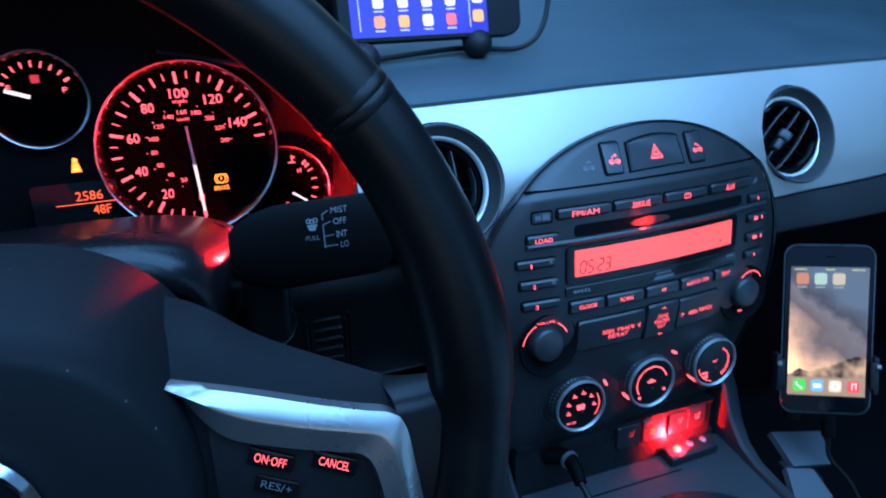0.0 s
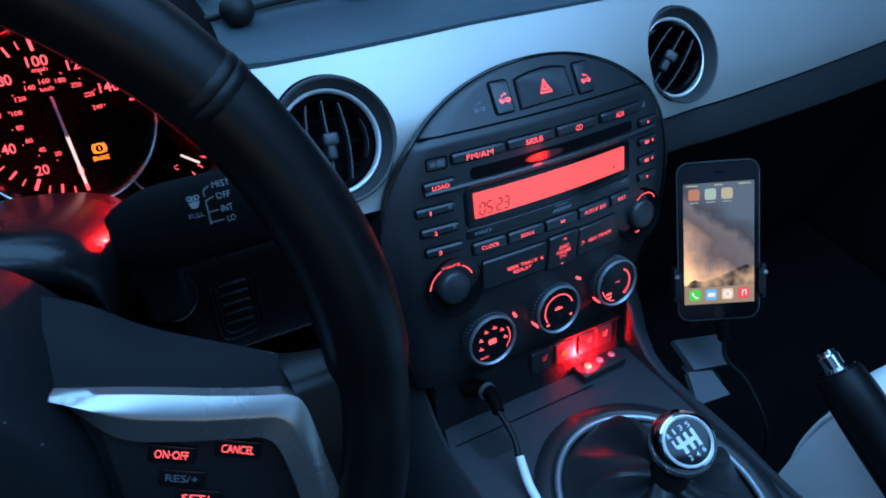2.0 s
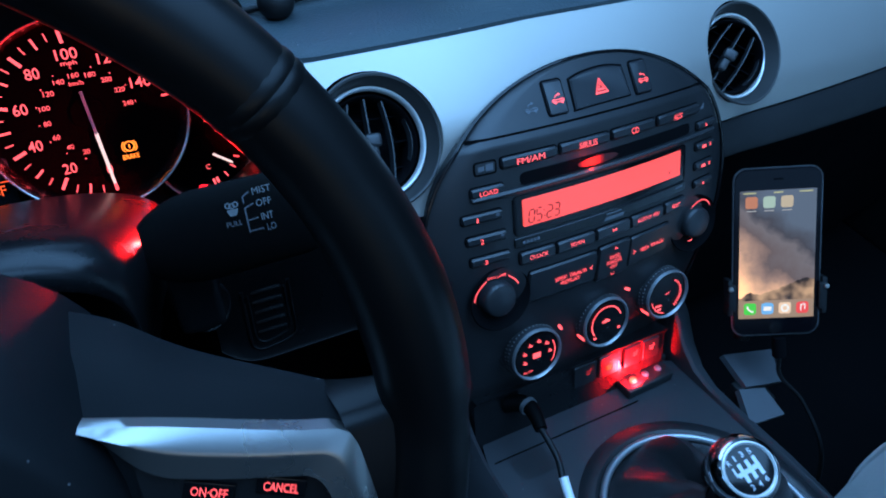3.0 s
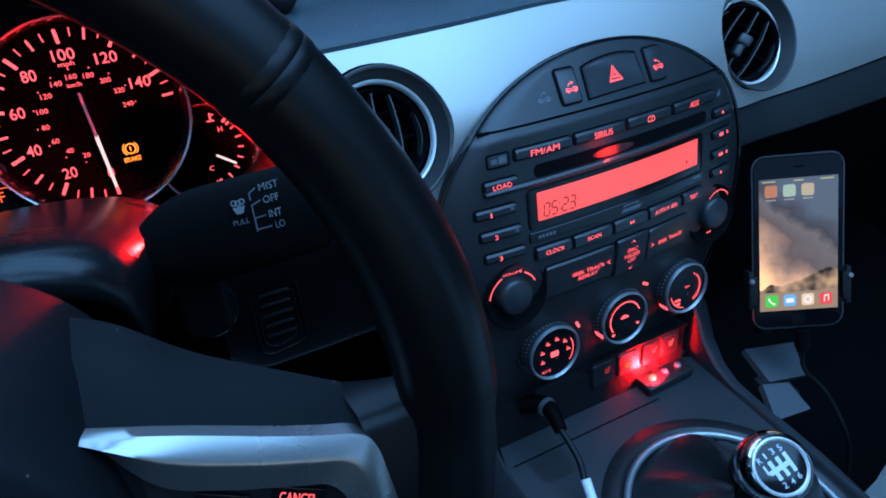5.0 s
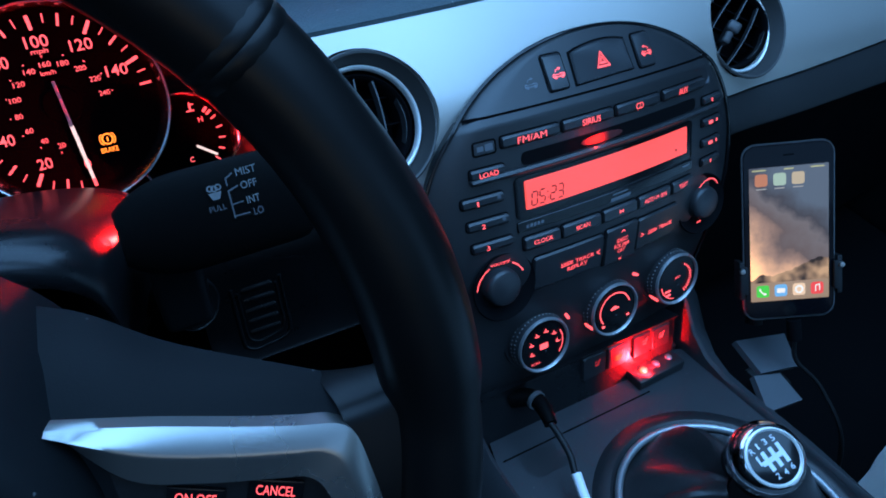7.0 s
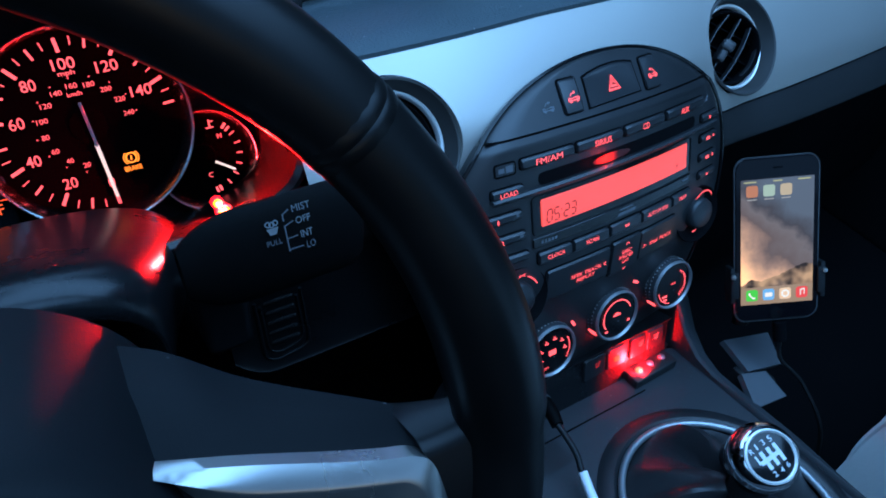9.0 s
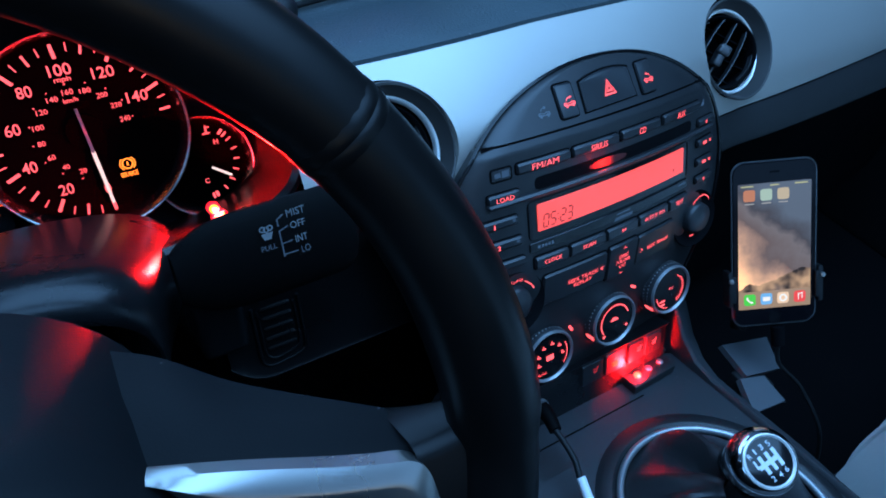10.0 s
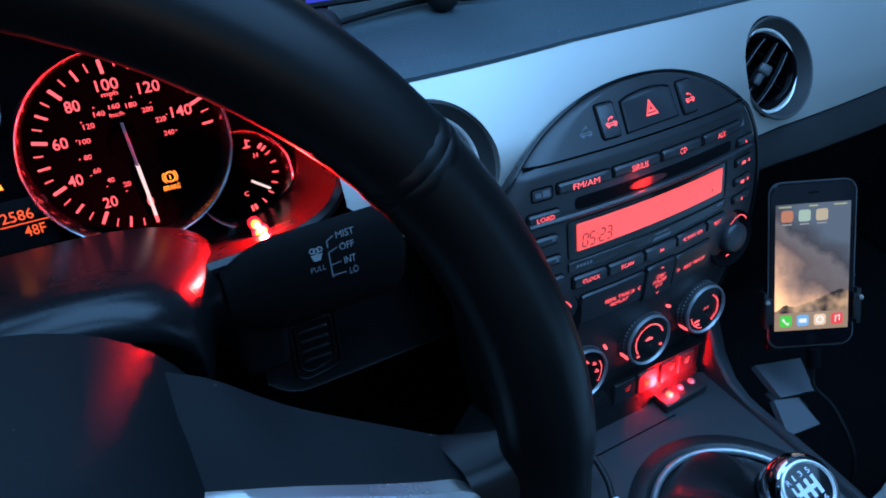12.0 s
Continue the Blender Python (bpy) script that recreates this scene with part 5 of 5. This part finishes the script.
flat = lambda x, z, h: (x * 1.0, z * 1.0, 0.0030 - 4.5 * (x * x + z * z) + h)  # noqa: E731
for x in (-0.0055, 0.0005, 0.0065):
    part("shift_line", poly(round_rect(0.0029, 0.0136, 0.0004), (x, 0.0), 0.0, flat), WHITEP, cap, "white line")
part("shift_line", poly(round_rect(0.0178, 0.0032, 0.0004), (-0.0010, 0.0), 0.0001, flat), WHITEP, cap, "white line")
part("shift_line", poly(round_rect(0.0015, 0.0065, 0.0003), (-0.0105, 0.0030), 0.0, flat), WHITEP, cap, "white line")
for s, x, z in (("R", -0.0105, 0.0090), ("1", -0.0055, 0.0096), ("3", 0.0005, 0.0098), ("5", 0.0065, 0.0092), ("2", -0.0055, -0.0092), ("4", 0.0005, -0.0096), ("6", 0.0065, -0.0090)):
    part("numeral", letters(s, 0.0012 if s == "1" else 0.0028, 0.0040, (x, z * 1.12), 0.0, flat), WHITEP, cap, "white shift mark")

# controller of the light strip, with its lit LED
box = thing("led_controller", "small black light controller with a glowing LED", "controller", pose(0.0615, -0.0425, con_z(-0.0425), -8, 0, 2))
part("case", rbox(0.047, 0.020, 0.009, 0.002, 2, at=(0, 0, 0.0045)), PANEL, box, "black plastic case")
for x in (0.001, 0.0145):
    part("key", moved(upright([(0.0030, 0.0), (0.0028, 0.0012), (0.0018, 0.0018), (0.0, 0.0020)], 18), Matrix.Translation((x, 0, 0.0088))), KNURL, box, "pale round key")
part("led_lens", moved(lathe([(0.0032, 0.0), (0.0029, -0.0018), (0.0016, -0.0028), (0.0, -0.0031)], 20), pose(-0.0128, -0.001, 0.0088, 90 + 180, 0, 0)), LEDRED, box, "glowing red LED")
lamp("controller_led", "SPOT", 3.5, (1.0, 0.006, 0.010), look((0.0480, -0.0480, con_z(-0.0425) + 0.0140), (0.0500, -0.0180, con_z(-0.0425) + 0.0065)), 0.003)

# ---- charger plug and cable ----
charger = thing("charger_plug", "black 12 volt charger plug with a cable", "charger")
part("socket_ring", moved(lathe([(0.018, 0.0), (0.018, -0.004), (0.0145, -0.005), (0.0130, 0.002), (0.0130, 0.02)], 36), pose(-0.072, -0.022, 0.260, -15, 0, 0)), GLOSS, charger, "black socket ring")
part("plug", tube([(-0.068, -0.028, 0.257), (-0.0575, -0.038, 0.2630), (-0.0568, -0.050, 0.2650), (-0.0590, -0.062, 0.2640)], lambda s: 0.0072 - 0.0026 * s, 18), STALK, charger, "black plug body")
part("plug_band", tube([(-0.0570, -0.0395, 0.2636), (-0.0567, -0.0425, 0.2642)], 0.0070, 18, 1), KNURL, charger, "grey ring")
part("cable", tube([(-0.0588, -0.060, 0.2642), (-0.0585, -0.072, 0.2625), (-0.0590, -0.086, 0.2590), (-0.062, -0.098, 0.254), (-0.064, -0.120, 0.246), (-0.070, -0.160, 0.249), (-0.075, -0.220, 0.257)], 0.0024, 10), RUBBER, charger, "black cable")
part("sleeve", tube([(-0.0612, -0.0965, 0.2550), (-0.064, -0.115, 0.2475), (-0.066, -0.135, 0.247)], 0.0034, 12), WHITEPL, charger, "white cable sleeve")

# ---- phone in its holder ----
pu = Vector((0.0530, -0.0290, 0.0100)).normalized()
pv = Vector((0.0159, 0.0705, 0.1080))
pv = (pv - pu * pv.dot(pu)).normalized()
pn = pv.cross(pu)                       # into the phone's back
PHONE = Matrix.Translation((0.1500, -0.0465, 0.3460)) @ Matrix(((pu.x, pn.x, pv.x, 0), (pu.y, pn.y, pv.y, 0), (pu.z, pn.z, pv.z, 0), (0, 0, 0, 1))) @ Matrix.Diagonal((0.957, 0.957, 0.957, 1))


def screen_material(name, build):
    m = bpy.data.materials.new(name)
    m.use_nodes = True
    nt = m.node_tree
    b = nt.nodes["Principled BSDF"]
    b.inputs["Base Color"].default_value = (0.01, 0.01, 0.01, 1)
    b.inputs["Roughness"].default_value = 0.12
    b.inputs["Specular IOR Level"].default_value = 0.12
    co = nt.nodes.new("ShaderNodeTexCoord")
    sep = nt.nodes.new("ShaderNodeSeparateXYZ")
    nt.links.new(co.outputs["Object"], sep.inputs[0])
    noise_ = nt.nodes.new("ShaderNodeTexNoise")
    noise_.inputs["Scale"].default_value, noise_.inputs["Detail"].default_value = 24, 5
    nt.links.new(co.outputs["Object"], noise_.inputs["Vector"])
    build(nt, b, sep, noise_)
    return m


def wallpaper(nt, b, sep, noise_):
    """Night sky: a pale brown cloud rising from the left over dark rocks."""
    def op(kind, x, y, z=None):
        n = nt.nodes.new("ShaderNodeMath")
        n.operation = kind
        for k, v in enumerate((x, y, z)):
            if v is None:
                continue
            if isinstance(v, (int, float)):
                n.inputs[k].default_value = v
            else:
                nt.links.new(v, n.inputs[k])
        return n.outputs[0]

    def ramp(fac, stops):
        r = nt.nodes.new("ShaderNodeValToRGB")
        e = r.color_ramp.elements
        e[0].position, e[0].color = stops[0][0], (*stops[0][1], 1)
        e[1].position, e[1].color = stops[-1][0], (*stops[-1][1], 1)
        for p, q in stops[1:-1]:
            e.new(p).color = (*q, 1)
        nt.links.new(fac, r.inputs["Fac"])
        return r.outputs["Color"]

    up = op("MULTIPLY_ADD", sep.outputs["Z"], 9.6, 0.5)                      # 0 at the foot, 1 at the top
    lean = op("MULTIPLY_ADD", sep.outputs["X"], 8.0, up)
    cloud = op("MULTIPLY_ADD", noise_.outputs["Fac"], 0.75, op("ADD", lean, -0.375))
    sky_ = ramp(cloud, ((0.08, (0.74, 0.40, 0.20)), (0.20, (0.44, 0.25, 0.155)), (0.34, (0.17, 0.110, 0.090)), (0.46, (0.062, 0.048, 0.050)), (0.60, (0.075, 0.068, 0.076)), (0.70, (0.028, 0.028, 0.036)), (0.88, (0.046, 0.062, 0.090))))
    rough_ = nt.nodes.new("ShaderNodeTexNoise")
    rough_.inputs["Scale"].default_value, rough_.inputs["Detail"].default_value = 60, 2
    nt.links.new(next(n for n in nt.nodes if n.type == "TEX_COORD").outputs["Object"], rough_.inputs["Vector"])
    crest = op("MULTIPLY_ADD", rough_.outputs["Fac"], 0.16, op("MULTIPLY_ADD", sep.outputs["X"], -2.2, up))
    rock = ramp(rough_.outputs["Fac"], ((0.36, (0.012, 0.009, 0.008)), (0.45, (0.10, 0.066, 0.045)), (0.60, (0.26, 0.165, 0.10))))
    below = op("LESS_THAN", crest, 0.315)
    mix = nt.nodes.new("ShaderNodeMix")
    mix.data_type = "RGBA"
    nt.links.new(below, mix.inputs[0])
    nt.links.new(sky_, mix.inputs[6])
    nt.links.new(rock, mix.inputs[7])
    nt.links.new(mix.outputs[2], b.inputs["Emission Color"])
    b.inputs["Emission Strength"].default_value = 2.2 * LIT


phone = thing("smartphone", "black smartphone with a lit mountain wallpaper", "smartphone", PHONE)
part("body", slab(round_rect(0.0672, 0.1350, 0.0095, 6), (0, 0.0014), -0.0070, 0.0, 0.0012), BEZEL, phone, "slim black phone body")
part("edge_band", tube([(x * 1.004, 0.0018, z * 1.002 + 0.0014) for x, z in round_rect(0.0672, 0.1350, 0.0095, 6)] + [(0.0672 / 2 * 1.004, 0.0018, 0.0595)], 0.0010, 6, 1, smooth_line=False), MOUTH, phone, "dark polished edge")
scr = part("screen", slab(round_rect(0.0585, 0.1040, 0.0006), (0, 0.0), 0.0, 0.0003, 0.0001), screen_material("phone_wallpaper", wallpaper), phone, "lit screen with a brown night sky wallpaper")
pf = lambda x, z, h: (x, -h, z)  # noqa: E731
for k, c in enumerate(((0.55, 0.20, 0.08), (0.40, 0.55, 0.45), (0.55, 0.45, 0.30))):
    part("app_icon", poly(round_rect(0.0094, 0.0094, 0.002), (-0.0204 + 0.0136 * k, 0.0425), 0.0005), glow("icon", c, 0.9), scr, "small app icon")
    part("caption_bar", poly(round_rect(0.0075, 0.0010, 0.0003), (-0.0204 + 0.0136 * k, 0.0358), 0.0005), glow("caption", (0.5, 0.5, 0.5), 0.6), scr)
part("dock", poly(round_rect(0.0585, 0.0148, 0.0002), (0, -0.0446), 0.00045), glow("dock", (0.42, 0.28, 0.17), 0.8), scr, "pale dock")
for k, c in enumerate(((0.06, 0.65, 0.05), (0.15, 0.45, 0.85), (0.85, 0.60, 0.40), (0.85, 0.06, 0.05))):
    part("app_icon", poly(round_rect(0.0096, 0.0096, 0.0021), (-0.0204 + 0.0136 * k, -0.0440), 0.0006), glow("icon", c, 1.0), scr, "dock icon")
WHITEGLOW = glow("white_glyph", (0.9, 0.9, 0.9), 1.0)
for k, shape in enumerate((poly([(-0.0026, 0.0028), (-0.0012, 0.0022), (-0.0014, 0.0008), (0.0008, -0.0014), (0.0022, -0.0012), (0.0028, -0.0026), (0.0010, -0.0032), (-0.0030, 0.0008)]), poly(round_rect(0.0062, 0.0036, 0.0006)), arc_mark(0.0018, 0.0034, 0, 360, seg=20), join(poly([(-0.0016, -0.0026), (-0.0008, -0.0026), (-0.0008, 0.0026), (-0.0016, 0.0024)]), poly([(0.0014, -0.0018), (0.0022, -0.0018), (0.0022, 0.0032), (0.0014, 0.0030)]), poly([(-0.0016, 0.0016), (0.0022, 0.0024), (0.0022, 0.0034), (-0.0016, 0.0026)])))):
    part("glyph", moved(shape, Matrix.Translation((-0.0204 + 0.0136 * k, -0.0006, -0.0440))), WHITEGLOW, scr)
part("status_bar", join(*[poly(round_rect(w, 0.0011, 0.0002), (x, 0.0500), 0.0005) for x, w in ((-0.022, 0.010), (0.0, 0.007), (0.021, 0.010))]), glow("status", (0.6, 0.62, 0.3), 0.7), scr, "pale status bar")
part("speaker_slot", poly(round_rect(0.0080, 0.0013, 0.0006), (0, 0.0605), 0.0003), DARK, phone)
part("home_button", poly(round_rect(0.0105, 0.0105, 0.0052), (0, -0.0603), 0.0003), GLOSS, phone, "dark round home button")

holder = thing("phone_holder", "black phone holder with side clamps on a bracket", "phone holder", PHONE)
part("back_plate", rbox(0.058, 0.008, 0.080, 0.003, at=(0, 0.0125, -0.012)), RUBBER, holder, "black back plate")
for sx in (-1, 1):
    part("clamp", join(rbox(0.004, 0.014, 0.030, 0.0015, at=(sx * 0.0365, 0.004, -0.034)), rbox(0.0060, 0.003, 0.022, 0.001, at=(sx * 0.0350, -0.0022, -0.034))), RUBBER, holder, "black side clamp")
    part("clamp_stud", moved(lathe([(0.0022, 0.0), (0.0018, -0.002), (0.0, -0.0024)], 12), Matrix.Translation((sx * 0.0368, -0.0040, -0.026))), TRIM, holder, "small grey stud")
part("arm", tube([(0, 0.020, 0.01), (-0.004, 0.045, -0.03), (-0.010, 0.050, -0.085)], 0.007, 14), PLASTIC, holder, "black arm")
bracket = thing("mount_bracket", "black angled mount plates beside the console", "bracket")
for name, *quad in (("upper_plate", (0.1318, -0.0564, 0.2450), (0.1750, -0.0686, 0.2450), (0.1582, -0.0973, 0.2445), (0.1255, -0.0896, 0.2450)), ("lower_plate", (0.1201, -0.0880, 0.2430), (0.1410, -0.0955, 0.2430), (0.1372, -0.1210, 0.2425), (0.1040, -0.1172, 0.2430))):
    p, q, s, t = map(Vector, quad)
    part(name, sheet([[p.lerp(q, u).lerp(t.lerp(s, u), w) for u in (0, 0.33, 0.66, 1)] for w in (0, 0.05, 0.5, 0.95, 1)], (0, 0.002, -0.006)), PLATE, bracket, "flat black plate", smooth=False)
part("stem", rbox(0.026, 0.028, 0.24, 0.004, at=(0.134, -0.092, 0.120)), RUBBER, bracket, "hidden black foot")
pc = thing("phone_cable", "thin black charging cable under the phone", "cable")
low = PHONE @ Vector((0.004, 0.0035, -0.069))
part("connector", tube([low, low + Vector((0.0005, -0.008, -0.015))], 0.0052, 12, 2), DARK, pc, "black connector")
part("cable", tube([low + Vector((0.0005, -0.008, -0.015)), low + Vector((0.004, -0.016, -0.034)), (0.164, -0.118, 0.238), (0.170, -0.150, 0.205), (0.176, -0.165, 0.140), (0.175, -0.17, 0.06)], 0.0017, 8), RUBBER, pc, "thin black lead")

# ---- handbrake and passenger seat ----
brake = thing("handbrake", "black leather handbrake lever with chrome button", "handbrake")
ht = Vector((0.1360, -0.1715, 0.3420))
hd = Vector((0.10, -0.87, -0.47)).normalized()
part("grip", tube([ht + hd * 0.006, ht + hd * 0.03, ht + hd * 0.09, ht + hd * 0.16], lambda s: 0.0155 + 0.003 * math.sin(math.pi * s), 24), LEATHER, brake, "stitched leather grip")
hs = hd.cross(Vector((0, 0, 1))).normalized()
hu = hs.cross(hd).normalized()
for k in range(26):
    for lean in (0.30, 0.52):
        c_ = ht + hd * (0.018 + 0.0050 * k)
        q_ = (hu * math.cos(lean) - hs * math.sin(lean)) * (0.0158 + 0.003 * math.sin(math.pi * (0.012 + 0.005 * k) / 0.154))
        part("stitch", tube([c_ + q_, c_ + q_ + hd * 0.0026], 0.0006, 5, 1), GREYP, brake)
part("button", tube([ht - hd * 0.010, ht, ht + hd * 0.012], lambda s: 0.0074 if s > 0.15 else 0.0062, 20), CHROME, brake, "chrome release button")
part("collar", tube([ht + hd * 0.004, ht + hd * 0.012], 0.0135, 24, 2), GLOSS, brake, "black collar")
part("arm", tube([ht + hd * 0.15, ht + hd * 0.26], 0.010, 14, 2), PLASTIC, brake, "black lever arm")
part("tunnel_cover", rbox(0.09, 0.40, 0.20, 0.02, 2, at=(0.155, -0.52, 0.11)), PLASTIC, brake, "black handbrake surround")

seat = thing("passenger_seat", "pale grey leather passenger seat", "car seat")
SEAT_END = [(0.030, 0.0), (0.030, 0.10), (0.022, 0.155), (0.014, 0.185), (0.005, 0.215), (0.001, 0.240), (0.001, 0.265), (0.004, 0.290), (0.012, 0.313), (0.026, 0.328), (0.060, 0.334), (0.16, 0.322), (0.30, 0.304), (0.42, 0.296)]


def bolster(u):
    return 0.030 * math.exp(-((u - 0.08) / 0.09) ** 2) + 0.030 * math.exp(-((u - 0.92) / 0.09) ** 2)


rows = []
for i in range(25):
    u = i / 24
    edge = 0.012 * (max(0, abs(2 * u - 1) - 0.90) / 0.10) ** 2
    rows.append([(0.174 + 0.45 * u, -0.164 - w - 0.012 * (2 * u - 1) ** 4, z - min(1, max(0, (z - 0.22) / 0.07)) * (0.030 - bolster(u) + edge)) for w, z in SEAT_END])
part("cushion", sheet(rows), SEAT, seat, "pale grey leather cushion with side bolsters")
for x0 in (0.174, 0.624):
    part("cushion_side", sheet([[(x0 + (0.004 if x0 > 0.4 else -0.004) * math.sin(math.pi * k / 6), -0.176 - w, max(0.0, (z - 0.020) * k / 6)) for k in range(7)] for w, z in SEAT_END[1:]]), SEAT, seat, "pale side panel")
part("piping", tube([(0.1735, -0.176 - w, z - 0.026) for w, z in SEAT_END[1:]], 0.0022, 8, 4), SEAT, seat, "rolled seam along the bolster")
part("backrest", rbox(0.46, 0.12, 0.60, 0.05, 3, at=(0.415, -0.64, 0.48)), SEAT, seat, "pale grey backrest")

# ---- second phone, lying across two round feet on the dash top ----
DP = pose(-0.1060, 0.170, 0.548, -28, 0, 0)


def launcher(nt, b, sep, noise_):
    b.inputs["Emission Color"].default_value = (0.035, 0.045, 0.62, 1)
    b.inputs["Emission Strength"].default_value = LIT


dp = thing("dash_phone", "black phone on the dash with a blue screen", "smartphone", DP)
part("body", slab(round_rect(0.1390, 0.0740, 0.012, 6), (-0.0065, 0), -0.010, 0.0, 0.002), mat("dash_phone_case", (0.003, 0.003, 0.0035), 0.4, bump=0, spec=0.15), dp, "black phone body")
ds = part("screen", slab(round_rect(0.1015, 0.0660, 0.001), (-0.0155, -0.0005), 0.0, 0.0004, 0.0001), screen_material("blue_launcher", launcher), dp, "lit blue screen")
for k, c in enumerate(((0.9, 0.30, 0.06), (0.9, 0.42, 0.06), (0.85, 0.85, 0.9), (0.9, 0.12, 0.12))):
    x = -0.0460 + 0.0177 * k
    for z in (-0.0235, -0.0105, 0.0025, 0.0155):
        part("app_icon", poly(round_rect(0.0078, 0.0082, 0.002), (x, z), 0.0006), glow("dash_icon", c if z < -0.02 else (0.85, 0.85, 0.9), 1.0), ds, "bright app icon")
        part("caption_bar", poly(round_rect(0.0070, 0.0012, 0.0003), (x, z - 0.0060), 0.0006), glow("dash_caption", (0.8, 0.8, 0.85), 0.6), ds)
for z, c in ((-0.0220, (0.95, 0.45, 0.1)), (-0.0090, (0.85, 0.85, 0.9))):
    part("app_icon", poly(round_rect(0.0085, 0.0085, 0.002), (0.0280, z), 0.0006), glow("dash_icon", c, 1.0), ds, "bright app icon")
for x in (-0.0600, 0.0215):
    part("divider", poly(round_rect(0.0008, 0.060, 0.0002), (x, 0.0005), 0.0006), glow("dash_line", (0.7, 0.7, 0.9), 0.7), ds)
stand = thing("phone_stand", "black stand with two round rubber feet", "phone stand")
for x, y in ((-0.168, 0.140), (-0.078, 0.156)):
    bm = bmesh.new()
    bmesh.ops.create_uvsphere(bm, u_segments=24, v_segments=16, radius=0.0112)
    part("foot", moved(bm, Matrix.Translation((x, y, 0.5095)) @ Matrix.Diagonal((1, 1, 0.95, 1))), RUBBER, stand, "round black rubber foot")
    part("leg", tube([(x, y, 0.5095), (x * 0.7 - 0.03, 0.185, 0.512), (-0.106, 0.212, 0.535)], 0.004, 10), RUBBER, stand, "black bent leg")
dc = thing("dash_cable", "black cable curling beside the dash phone", "cable")
end = DP @ Vector((0.0625, 0.006, -0.004))
part("cable", tube([end, end + Vector((0.012, 0.0, 0.002)), (-0.008, 0.190, 0.545), (-0.016, 0.172, 0.515), (-0.040, 0.160, 0.5025), (-0.085, 0.168, 0.5015), (-0.140, 0.160, 0.5015), (-0.190, 0.150, 0.5020), (-0.240, 0.160, 0.5020), (-0.30, 0.20, 0.5000)], 0.0021, 10), RUBBER, dc, "black rubber cable")
